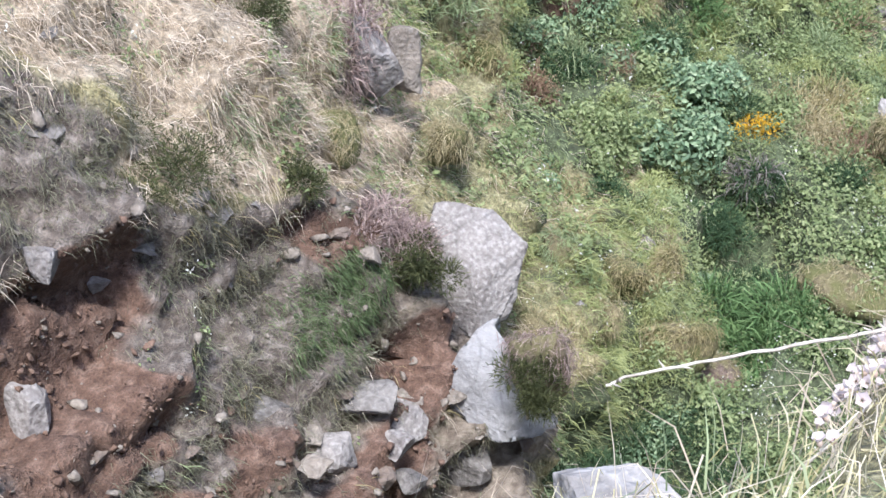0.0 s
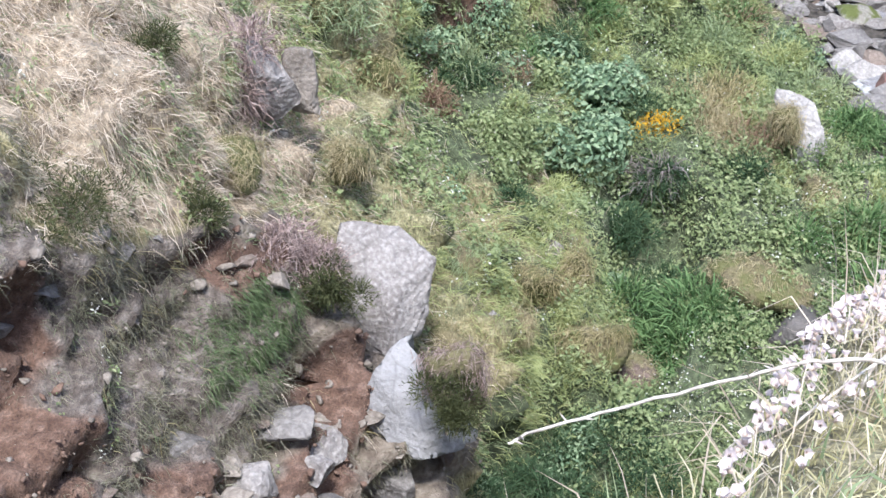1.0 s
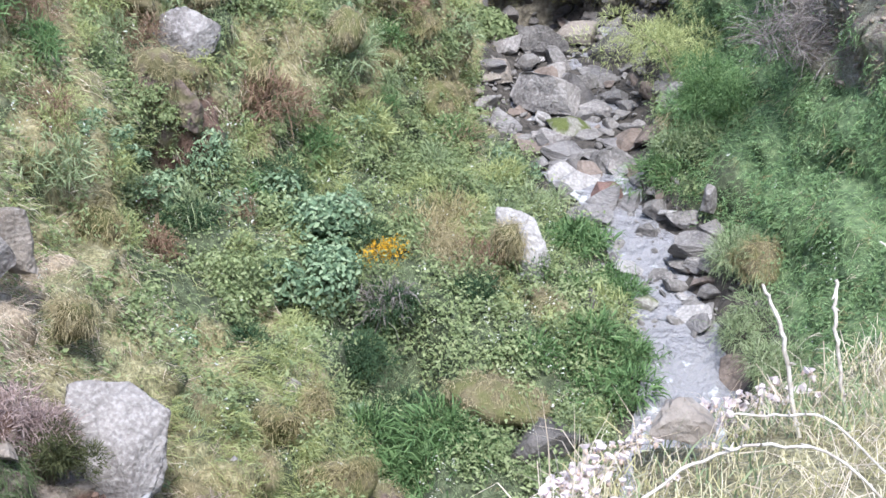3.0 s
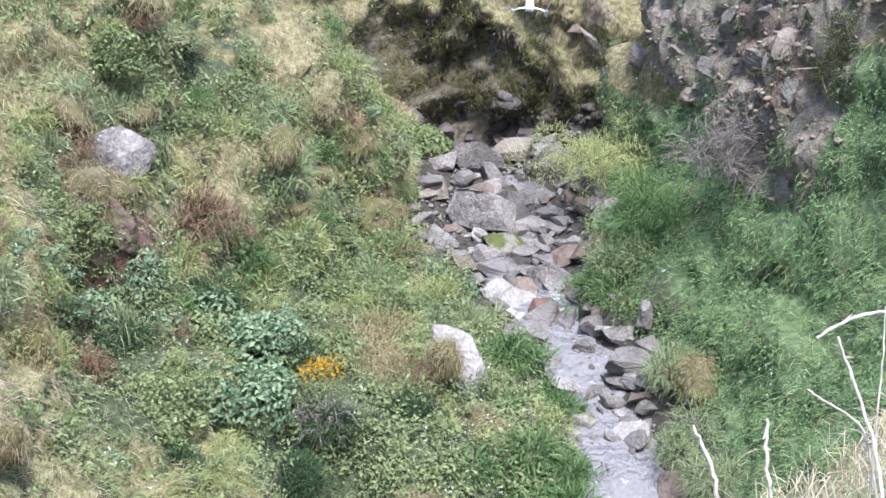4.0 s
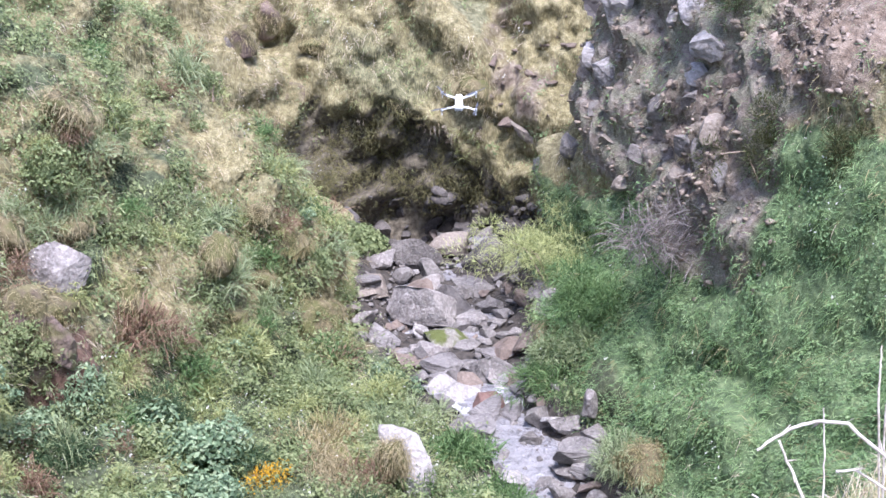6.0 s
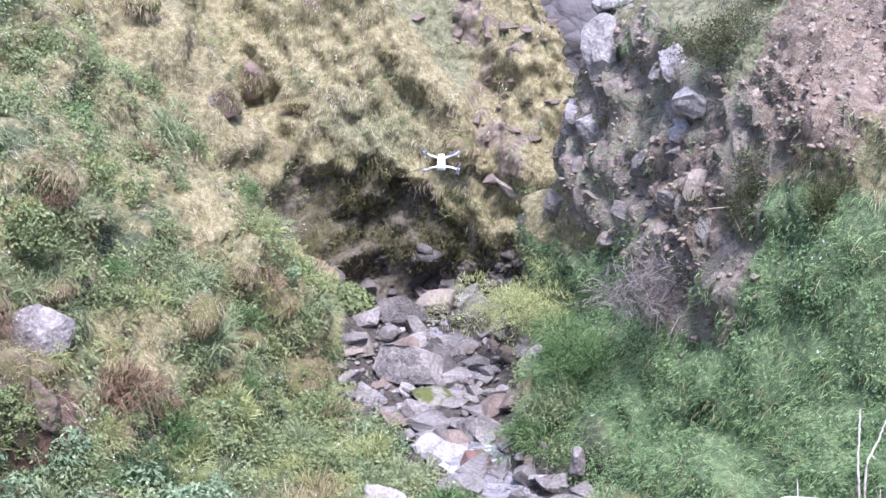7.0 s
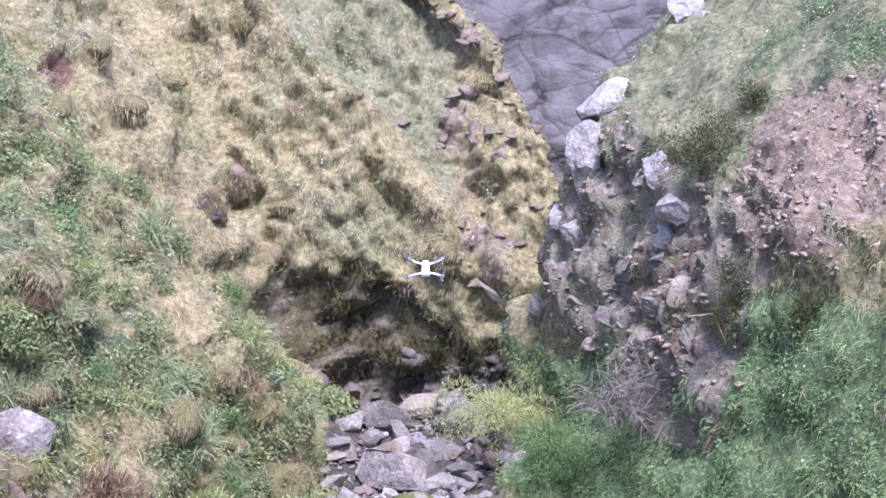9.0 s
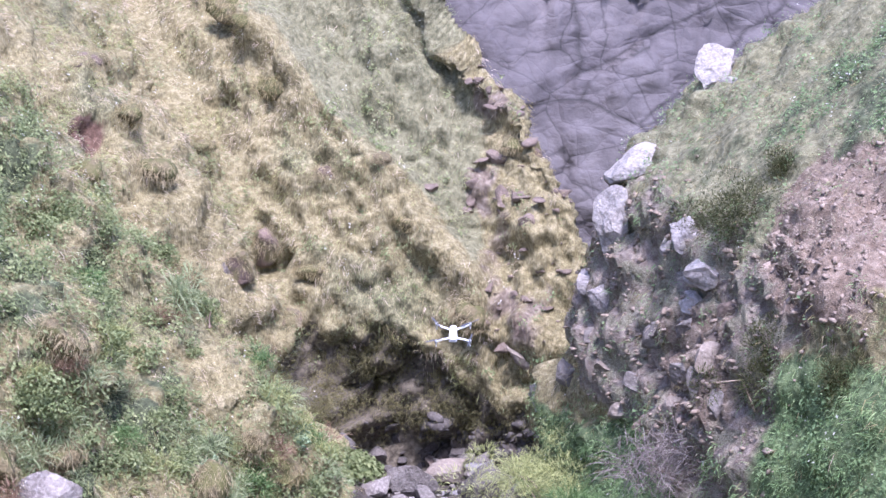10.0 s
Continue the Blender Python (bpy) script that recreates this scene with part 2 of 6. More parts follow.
def water_mat():
    m, nt, bsdf = node_mat("running_water")
    coord = place_of(nt)
    rip, foam = tex(nt, "Noise", 14, coord, 5), tex(nt, "Noise", 5, coord, 10)
    at = nt.nodes.new("ShaderNodeAttribute")
    at.attribute_name = "white"
    f = maths(nt, "ADD", foam.outputs["Fac"], maths(nt, "MULTIPLY", at.outputs["Fac"], 0.45))
    white = ramp(nt, f, (0.74, (0, 0, 0)), (0.92, (1, 1, 1)))
    # base grey is lifted to stand in for the reflected sky; riffles are foam
    col = mix(nt, white, (0.27, 0.262, 0.27), (0.70, 0.71, 0.72))
    nt.links.new(col, bsdf.inputs["Base Color"])
    bsdf.inputs["Roughness"].default_value = 0.12
    nt.links.new(maths(nt, "ADD", 0.1, maths(nt, "MULTIPLY", white, 0.6)), bsdf.inputs["Roughness"])
    bsdf.inputs["IOR"].default_value = 1.33
    bump(nt, bsdf, maths(nt, "ADD", rip.outputs["Fac"], maths(nt, "MULTIPLY", foam.outputs["Fac"], 2.5)), 1.0, 0.09)
    return m


def sea_mat():
    """Dark jointed rock of the far cliff, bluish haze mixed into its colour."""
    m, nt, bsdf = node_mat("sea_cliff_rock")
    coord = place_of(nt)
    mp = nt.nodes.new("ShaderNodeMapping")
    mp.inputs["Scale"].default_value, mp.inputs["Rotation"].default_value = (1.0, 0.5, 1.6), (0.3, 0.5, 0.2)
    nt.links.new(coord, mp.inputs["Vector"])
    big, fine = tex(nt, "Noise", 0.22, coord, 8), tex(nt, "Noise", 1.4, coord, 10)
    warp = mix(nt, 0.8, mp.outputs[0], tex(nt, "Noise", 0.5, coord, 5).outputs["Color"], "ADD")
    col = ramp(nt, big.outputs["Fac"], (0.3, (0.05, 0.046, 0.05)), (0.5, (0.08, 0.074, 0.08)), (0.7, (0.12, 0.111, 0.115)))
    col = mix(nt, 0.4, col, ramp(nt, fine.outputs["Fac"], (0.3, (0.05, 0.043, 0.048)), (0.7, (0.15, 0.137, 0.147))))
    height = fine.outputs["Fac"]
    for scale, width, depth in ((0.13, 0.016, 0.35), (0.34, 0.014, 0.5), (0.8, 0.012, 0.8)):
        crack = tex(nt, "Voronoi", scale, warp)
        crack.feature = "DISTANCE_TO_EDGE"
        line = ramp(nt, crack.outputs["Distance"], (0.0, (depth, depth, depth)), (width, (1, 1, 1)))
        col = mix(nt, 1.0, col, line, "MULTIPLY")
        height = maths(nt, "ADD", height, maths(nt, "MINIMUM", maths(nt, "MULTIPLY", crack.outputs["Distance"], 5.0), 0.6))
    nt.links.new(col, bsdf.inputs["Base Color"])
    bsdf.inputs["Roughness"].default_value = 0.8
    bump(nt, bsdf, height, 0.45, 0.2)
    return m


ROCKS = {
    "pale": rock_mat("pale_lichened_granite", (0.12, 0.103, 0.095), (0.285, 0.26, 0.243), (0.47, 0.445, 0.42), 0.575),
    "smooth": rock_mat("smooth_grey_granite", (0.20, 0.192, 0.19), (0.30, 0.29, 0.288), (0.40, 0.39, 0.385), 0.68),
    "clod": rock_mat("earth_clod", (0.09, 0.05, 0.034), (0.20, 0.13, 0.095), (0.27, 0.19, 0.15), 0.65),
    "white": rock_mat("white_lichened_rock", (0.17, 0.155, 0.145), (0.36, 0.335, 0.315), (0.52, 0.50, 0.48), 0.57),
    "grey": rock_mat("grey_stone", (0.075, 0.066, 0.06), (0.235, 0.215, 0.198), (0.37, 0.35, 0.33), 0.62),
    "warm": rock_mat("brown_weathered_stone", (0.13, 0.107, 0.086), (0.285, 0.245, 0.205), (0.40, 0.365, 0.32), 0.64),
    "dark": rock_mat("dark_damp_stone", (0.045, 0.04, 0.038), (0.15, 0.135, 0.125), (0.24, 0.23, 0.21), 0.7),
    "brown": rock_mat("brown_stone", (0.105, 0.078, 0.062), (0.215, 0.17, 0.14), (0.31, 0.27, 0.23), 0.66),
    "red": rock_mat("rusty_stone", (0.11, 0.06, 0.05), (0.22, 0.14, 0.115), (0.28, 0.22, 0.19), 0.68),
    "slate": rock_mat("layered_slate", (0.09, 0.08, 0.078), (0.26, 0.24, 0.225), (0.38, 0.36, 0.34), 0.64, 0.7, (0.7, 0.7, 6)),
    "moss": rock_mat("mossy_stone", (0.12, 0.11, 0.09), (0.3, 0.28, 0.24), moss=(0.085, 0.10, 0.025), moss_at=0.47),
    "heath": rock_mat("heathery_peat", (0.085, 0.06, 0.05), (0.2, 0.15, 0.12), (0.26, 0.2, 0.17), 0.6, moss=(0.14, 0.125, 0.06), moss_at=0.5),
    "turf": rock_mat("matted_turf", (0.08, 0.065, 0.035), (0.19, 0.16, 0.085), (0.25, 0.21, 0.12), 0.6, moss=(0.10, 0.10, 0.035), moss_at=0.5),
    "crag": rock_mat("grey_crag_rock", (0.15, 0.136, 0.13), (0.34, 0.32, 0.31), (0.50, 0.485, 0.475), 0.58),
    "scar": rock_mat("scar_stone", (0.20, 0.155, 0.12), (0.32, 0.262, 0.21), (0.46, 0.40, 0.345), 0.6),
    "scree": rock_mat("scree_stone", (0.15, 0.114, 0.084), (0.275, 0.222, 0.172), (0.43, 0.38, 0.335), 0.6),
    "sea": sea_mat(),
}
GROUND, WATER = ground_mat(), water_mat()
STRAW = blade_mat("dry_grass", (0.33, 0.26, 0.185), (0.52, 0.43, 0.33), (0.68, 0.585, 0.475), (0.80, 0.715, 0.61), patch=0.5)
OLIVE = blade_mat("olive_grass", (0.185, 0.158, 0.076), (0.30, 0.258, 0.132), (0.405, 0.352, 0.195), (0.52, 0.45, 0.285), patch=0.5)
GREEN = blade_mat("green_grass", (0.13, 0.172, 0.088), (0.225, 0.282, 0.148), (0.33, 0.385, 0.21), (0.46, 0.485, 0.315), patch=0.5)
FRESH = blade_mat("fresh_bank_grass", (0.10, 0.18, 0.078), (0.20, 0.325, 0.138), (0.31, 0.44, 0.20), (0.45, 0.53, 0.30), patch=0.5)
LEAF = blade_mat("herb_leaves", (0.07, 0.10, 0.042), (0.165, 0.212, 0.092), (0.295, 0.345, 0.165), (0.46, 0.48, 0.28), patch=0.55, rough=0.6)
TUFT = blade_mat("brown_tussock_grass", (0.20, 0.165, 0.09), (0.34, 0.29, 0.165), (0.46, 0.40, 0.25), (0.58, 0.51, 0.35), patch=0.6)


# ---------------------------------------------------------------- mesh helpers
def fast_mesh(name, verts, tris=None, quads=None, smooth=False):
    me = bpy.data.meshes.new(name)
    tris = np.zeros((0, 3), int) if tris is None else tris
    quads = np.zeros((0, 4), int) if quads is None else quads
    loops = np.concatenate([tris.ravel(), quads.ravel()]).astype(np.int32)
    starts = np.concatenate([np.arange(len(tris)) * 3, len(tris) * 3 + np.arange(len(quads)) * 4]).astype(np.int32)
    me.vertices.add(len(verts))
    me.vertices.foreach_set("co", np.ascontiguousarray(verts, np.float32).ravel())
    me.loops.add(len(loops))
    me.loops.foreach_set("vertex_index", loops)
    me.polygons.add(len(starts))
    me.polygons.foreach_set("loop_start", starts)
    if smooth:
        me.polygons.foreach_set("use_smooth", np.ones(len(starts), bool))
    me.update(calc_edges=True)
    return me


def grid_quads(nu, nv):
    i = np.arange(nu * nv).reshape(nu, nv)
    return np.stack([i[:-1, :-1], i[1:, :-1], i[1:, 1:], i[:-1, 1:]], -1).reshape(-1, 4)


def mesh_part(name, me, material, parent, label=""):
    ob = new(name, me)
    me.materials.append(material)
    ob.parent = parent
    return tagged(ob, label)


# ---------------------------------------------------------------- ground
def blob(p, centre, radii, soft=0.35, wobble=0.25):
    """1 inside an uneven ellipsoid, 0 outside."""
    d = np.sqrt((((p - centre) / radii) ** 2).sum(1))
    near = d < 1 + soft + wobble
    if near.any():
        d[near] += wobble * fbm(p[near], 0.5, 3, seed=3)
    return 1 - step(1 - soft, 1 + soft, d)


def cave_lip(x):
    """Height of the turf lip over the cave, falling towards the sea."""
    return -8.2 - 0.5 * np.maximum(x + 0.7, 0)


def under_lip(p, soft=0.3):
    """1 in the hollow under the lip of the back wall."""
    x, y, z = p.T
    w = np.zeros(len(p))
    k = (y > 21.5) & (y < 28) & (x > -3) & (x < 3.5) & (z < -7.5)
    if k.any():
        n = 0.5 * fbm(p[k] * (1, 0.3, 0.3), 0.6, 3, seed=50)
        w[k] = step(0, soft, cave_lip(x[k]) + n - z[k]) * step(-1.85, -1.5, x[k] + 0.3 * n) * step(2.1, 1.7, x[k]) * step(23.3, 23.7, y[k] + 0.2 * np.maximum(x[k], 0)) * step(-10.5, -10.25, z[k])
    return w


def zones(p):
    x, y, z = p.T
    n = fbm(p, 1.1, 4, 0.6, seed=5)
    right = step(-0.2, 0.3, x - stream_x(y) - 0.7)
    bed = step(0.25, -0.15, np.abs(x - stream_x(y)) - curve(y, 13, 0.75, 16, 0.8, 18, 0.9, 20, 1.2, 23, 1.6, 24.4, 1.0) + 0.3 * n) * step(-9.8, -10.25, z) * step(9, 11, y)
    soil = blob(p, (-5.15, 6.75, -7.1), (0.62, 1.15, 0.55)) + blob(p, (-4.75, 6.5, -7.8), (0.7, 0.9, 0.35)) + blob(p, (-3.62, 9.6, -9.0), (0.5, 0.5, 0.4))
    soil += blob(p, (-4.5, 8.85, -7.6), (0.35, 0.75, 0.22)) + blob(p, (-3.6, 8.4, -9.3), (0.5, 1.1, 0.35)) * 0.9 + blob(p, (-4.46, 23.5, -4.7), (0.3, 0.4, 0.35))
    soil += blob(p, (-3.9, 16.1, -8.4), (0.25, 0.5, 0.6)) * 0.8
    soil += blob(p, (-4.25, 7.5, -8.4), (0.55, 1.2, 0.35)) * 0.7 + blob(p, (-4.9, 6.2, -8.0), (0.6, 0.8, 0.5)) * 0.8 + blob(p, (-4.25, 9.3, -7.85), (0.25, 0.6, 0.2))
    soil += blob(p, (1.8, 24.4, -8.4), (0.22, 0.6, 0.7)) * 0.42 + blob(p, (-5.22, 6.95, -7.0), (0.5, 0.75, 0.25))
    drape = np.clip(blob(p, (-4.45, 8.4, -7.95), (0.5, 0.9, 0.6)) + blob(p, (-4.1, 8.6, -8.4), (0.45, 0.6, 0.35)) + blob(p, (-4.90, 6.56, -8.16), (0.5, 0.5, 0.25)) * 0.8 + blob(p, (-4.50, 7.21, -8.39), (0.25, 0.35, 0.3)) * 0.8 + blob(p, (-3.95, 9.3, -8.3), (0.35, 0.5, 0.3)) + blob(p, (-4.85, 8.3, -7.2), (0.4, 0.5, 0.2)) + blob(p, (-5.8, 7.6, -6.25), (0.45, 0.8, 0.4)), 0, 1)
    soil = soil * (1 - drape)
    crag = right * step(-8.3, -7.7, z) * step(-4.6, -5.6, z - 0.9 * n - 0.5 * step(18.5, 16, y)) * step(15.4, 16.6, y) * step(24.5, 23, y)
    scree = right * blob(p, (5.0, 16.6, -4.6), (1.2, 1.5, 1.3), 0.3) + right * blob(p, (3.6, 18.0, -6.6), (0.9, 1.6, 0.8)) * 0.62
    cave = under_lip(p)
    back = step(22.5, 23.5, y) * step(2.6, 2.2, x)
    rib = back * step(0.9, 1.5, x + 0.7 * n) * step(-9.0, -8.4, z) * step(-3.6, -4.4, z)
    # right face of the back wall: its half-shade is put into the turf colour
    sage_and_shade = back * step(-6.6, -5.9, x + z + 0.6 * n) * step(1.5, 0.9, x + 0.4 * n) * step(-9.0, -8.0, z)
    # the grey-green turf on the crag top
    sage_and_shade = np.maximum(sage_and_shade, right * step(-6.4, -5.5, z) * step(15.5, 17, y) * step(26, 24, y))
    knoll = blob(p, (-2.6, 12.55, -10.3), (1.1, 1.5, 1.0), 0.25)
    # hollow behind the knoll; its dark lush ground paints in the shade
    pit = blob(p, (-2.1, 10.8, -10.9), (0.8, 1.1, 0.7), 0.35)
    bluff = step(10.9, 9.9, y + 0.6 * n) * step(-6.9, -7.6, z + 0.7 * n) * step(-2.2, -2.9, x)
    bluff = np.maximum(bluff, step(8.5, 7.9, y + 0.4 * n) * step(-5.3, -5.9, z) * step(-2.2, -2.9, x))
    rock = np.clip(crag * (0.85 + 0.6 * n) + cave * step(-9.0, -9.6, z + 0.5 * n) + rib * (0.3 + 0.9 * n) + bluff * (0.35 + 0.35 * step(-4.5, -4.0, x) + 0.9 * fbm(p, 0.8, 3, seed=15)), 0, 1) * (1 - 0.8 * drape)
    lush = right * step(0.3, -0.3, z + 0.4 * n - curve(y, 13, -5.0, 16, -5.9, 17, -6.7, 18, -7.5, 20, -8.3, 22, -8.8))
    lush += step(0.2, -0.25, z + 0.4 * n - curve(y, 10, -10.6, 13, -10.1, 14.5, -9.6, 20, -9.6)) * step(10.5, 12.5, y) * step(21, 18, y) * step(-0.35, 0.35, x + 0.5 * n - curve(y, 11, -1.6, 13.5, -2.2, 15, -3.4))
    # the patch at y 15 darkens the ground as shade under the bank
    lush += blob(p, (-4.8, 20.3, -5.2), (1.7, 2.4, 1.8), 0.5, 0.6) * 0.35 + blob(p, (-3.8, 15.0, -9.0), (0.9, 1.3, 1.1), 0.3) * 0.9 + ((0.46 - 0.2 * step(-7.4, -6.2, z)) * step(14.5, 16, y) * step(21, 19, y) + 0.32 * step(10.5, 11.5, y) * step(14.5, 13.5, y) + 0.7 * n) * step(9.5, 11.5, y)
    lush += right * 0.2 * step(-5.6, -5.0, z) * step(16, 18, y)
    bank = step(7.5, 6.5, y) * step(-6, -4, z)
    straw = step(12.9, 11.9, y + 0.8 * n) * step(7.7, 8.4, y + 0.5 * n) * step(-0.15, 0.25, z - 0.4 * n - curve(y, 7, -6.3, 8.8, -7.05, 10, -7.6, 12, -8.1)) * step(-3.6, -4.0, x) * (1 - drape) * (1 - np.clip(soil, 0, 1))
    return dict(straw=straw, sage_and_shade=sage_and_shade, verge=right * step(-4.6, -5.4, z) * np.clip(lush, 0, 1) * step(14, 15, y + 1.2 * x - 1.5), crag=np.clip(crag * (0.8 + 0.7 * n), 0, 1), lush=np.clip(lush * (1 - bank) * (1 - bluff) * (1 - 0.3 * knoll) + 0.4 * knoll * (1 + n) + pit, 0, 1), knoll=knoll, pit=pit, drape=drape, bluff=bluff * (1 - straw), cave=cave, soil=np.clip(soil, 0, 1), rock=rock, scree=np.clip(scree, 0, 1), bed=np.clip(bed, 0, 1))


def surface(x, y):
    """The ground with its lumps and hollows: places, and normals of the smooth form."""
    e = 0.04
    z = land(x, y)
    n = np.stack([-(land(x + e, y) - land(x - e, y)) / (2 * e), -(land(x, y + e) - land(x, y - e)) / (2 * e), np.ones_like(x)], 1)
    n /= np.linalg.norm(n, axis=1)[:, None]
    p = np.stack([x, y, z], 1)
    zs = zones(p)
    near = step(60, 35, np.hypot(x, y - 15))
    steep = step(0.9, 0.65, n[:, 2])
    d = (0.36 * fbm(p, 2.2, 3, seed=1) + 0.16 * billow(p * (1, 1, 1.6), 1.3, 2, seed=12)) * (0.25 + 0.75 * steep) * (1 - 0.7 * zs["bed"])
    turf = (1 - zs["soil"]) * (1 - zs["rock"]) * (1 - zs["bed"]) * (1 - zs["scree"])
    calm = 1 - 0.6 * step(21.5, 23, y) * (1 - zs["cave"]) - 0.5 * step(1.2, 2.2, x) * step(22, 20.5, y)
    d = d + calm * turf * (0.3 + 0.7 * steep) * (0.17 * np.clip(0.7 + 1.6 * fbm(p, 1.4, 2, seed=29), 0.2, 1.6) * billow(p * (1, 1, 0.8), 0.36, 2, seed=2) + 0.22 * billow(p * (1, 1, 1.0), 0.95, 2, seed=19) - 0.03)
    # turf hangs in lips over small hollows
    fr = np.mod(z / 0.62 + 1.5 * fbm(p * (1, 1, 0.4), 1.0, 3, seed=20), 1.0)
    lip = turf * steep * (1 - fr) * step(0, 0.14, fr) * np.clip(0.35 + 2.2 * fbm(p, 0.8, 2, seed=21), 0, 1.2) * step(9.0, 10.5, y)
    d = d + 0.26 * calm * (lip - 0.25 * turf * steep)
    d = d + zs["rock"] * (1 - 0.5 * step(2, 2.4, x)) * (0.22 * fbm(p * (1, 1, 1.6), 0.55, 4, 0.6, seed=4) + 0.12 * billow(p * (1, 1, 1.5), 0.35, 2, seed=6))
    d = d + (zs["soil"] + zs["scree"]) * 0.10 * fbm(p, 0.4, 4, 0.6, seed=7) + zs["bed"] * 0.10 * fbm(p, 0.35, 3, seed=8)
    # broken ledges of the near bluff and of the crag
    ledge = np.mod(z / 0.5 + 1.1 * fbm(p, 1.4, 3, seed=14), 1.0)
    d = d + zs["bluff"] * (0.26 * (ledge - 0.5) + 0.20 * fbm(p, 0.7, 4, 0.6, seed=16))
    crag = zs["rock"] * step(2, 2.5, x)
    ledge = np.mod(z / 0.8 + 1.6 * fbm(p, 1.2, 3, seed=17), 1.0)
    broken = np.mod(z / 0.22 + 1.3 * fbm(p, 0.5, 3, seed=53), 1.0)
    d = d + zs["scree"] * (0.07 * (broken - 0.5) + 0.10 * billow(p, 0.3, 2, seed=54))
    d = d + crag * (0.16 * (ledge - 0.5) + 0.14 * fbm(p, 1.0, 4, 0.6, seed=18) + 0.08 * (broken - 0.5))
    # hollow of bare earth under the turf lip, the pocket beside the boulders, the cave under the back wall
    d = d - 0.50 * blob(p, (-5.12, 6.75, -7.12), (0.55, 1.05, 0.5), 0.2) - 0.35 * blob(p, (-3.62, 9.35, -8.8), (0.32, 0.4, 0.28), 0.2)
    d = d - 0.20 * blob(p, (-4.5, 8.85, -7.62), (0.3, 0.7, 0.2), 0.25) - 0.5 * blob(p, (-3.0, 8.8, -9.9), (0.5, 0.9, 0.35), 0.3)
    d = d - 0.55 * zs["cave"] * (1 - 0.45 * step(0.2, 1.8, x)) - 0.45 * blob(p, (-0.35, 23.8, -10.2), (1.2, 0.9, 0.42), 0.25, 0.6) - 0.3 * blob(p, (-0.6, 23.9, -9.2), (0.45, 0.9, 0.3), 0.3, 0.6) - 0.5 * blob(p, (1.0, 23.9, -9.9), (0.5, 0.9, 0.35), 0.3, 0.6)
    d = d - 0.3 * blob(p, (-4.46, 23.5, -4.7), (0.3, 0.4, 0.3), 0.3)
    d = d - 0.4 * blob(p, (-2.35, 24.9, -7.35), (0.3, 0.6, 0.3), 0.3, 0.6) - 0.3 * blob(p, (-1.9, 23.6, -8.0), (0.4, 0.6, 0.3), 0.3, 0.6)
    # grassy knoll beside the boulders, the dark hollow behind it, the spurs above the stream
    d = d + zs["knoll"] * (0.62 + 0.2 * billow(p, 0.55, 2, seed=30)) - 0.4 * blob(p, (-2.1, 10.8, -10.9), (0.8, 1.1, 0.7), 0.35) - 0.7 * blob(p, (-1.5, 13.7, -10.5), (0.6, 1.5, 0.8), 0.3) - 0.4 * blob(p, (-2.3, 14.9, -10.0), (0.5, 0.6, 0.6), 0.4) - 0.7 * blob(p, (-3.95, 14.9, -8.7), (0.6, 0.8, 0.9), 0.3)
    d = d + 0.5 * blob(p, (-4.3, 18.4, -6.4), (0.7, 0.8, 0.9), 0.4) - 0.35 * blob(p, (-3.6, 20.2, -6.3), (0.6, 0.6, 1.0), 0.4) - 0.4 * blob(p, (1.45, 24.6, -8.0), (0.25, 0.6, 1.3), 0.4)
    # tussock ledges on the grassy wall above the cave
    wall = step(21.5, 23, y) * step(0.8, 0.6, n[:, 2])
    d = d + wall * (0.17 * np.clip(0.3 + 2.2 * fbm(p, 1.9, 2, seed=28), 0.1, 1.5) * billow(p * (1, 1, 1.1), 0.4, 2, seed=9) + 0.26 * fbm(p * (1, 1, 0.6), 1.6, 2, seed=13) + zs["cave"] * 0.42 * billow(p, 0.5, 2, seed=24))
    # creases that run aslant down the wall to the sea
    slant = np.stack([x + z, 0.2 * y, 0.28 * (x - z)], 1)
    d = d + wall * (1 - zs["cave"]) * (0.15 * billow(slant, 0.55, 3, seed=51) + 0.10 * billow(p * (1, 1, 0.65), 0.26, 2, seed=59))
    s = x + z
    face = wall * (1 - zs["cave"]) * step(-9.3, -8.5, z) * step(-4.0, -3.0, x + 0.6 * (z + 4))
    d = d + face * (0.38 * np.exp(-((s + 6.6 + 0.5 * fbm(p, 1.5, 2, seed=56)) / 0.5) ** 2) - 0.5 * step(-6.5, -5.6, s) * step(2.2, 1.2, x))
    side = step(-0.7, -1.6, x) * step(0.93, 0.8, n[:, 2])
    d = d + side * (0.4 * np.exp(-((y - 20.5) / 0.8) ** 2) - 0.55 * np.exp(-((y - 22.9) / 0.7) ** 2) * (1 - zs["cave"]))
    d = d * (1 - 0.92 * step(8.5, 7.0, y) * step(-2.2, -1.6, x - 0.25 * y))
    p = p + n * (d * near)[:, None]
    p[:, 2] -= 0.16 * lip * calm * near
    # the near bank is undercut
    drop = np.clip(-1.35 - 0.42 * y + 0.06 * x - p[:, 2] - 0.12, 0, 5) * step(8.5, 6.5, y) * step(-3.4, -2.4, x - 0.4 * y) * step(-3, 0, y)
    p[:, 0] += 0.75 * np.minimum(drop, 3.0)
    return p, n, zs


def graded(lo, hi, fine, far, growth=1.25):
    mid = np.arange(lo, hi + fine / 2, fine)
    s, a, b = fine, [lo], [hi]
    while b[-1] - hi < far:
        s *= growth
        a.append(a[-1] - s)
        b.append(b[-1] + s)
    return np.concatenate([a[:0:-1], mid, b[1:]])


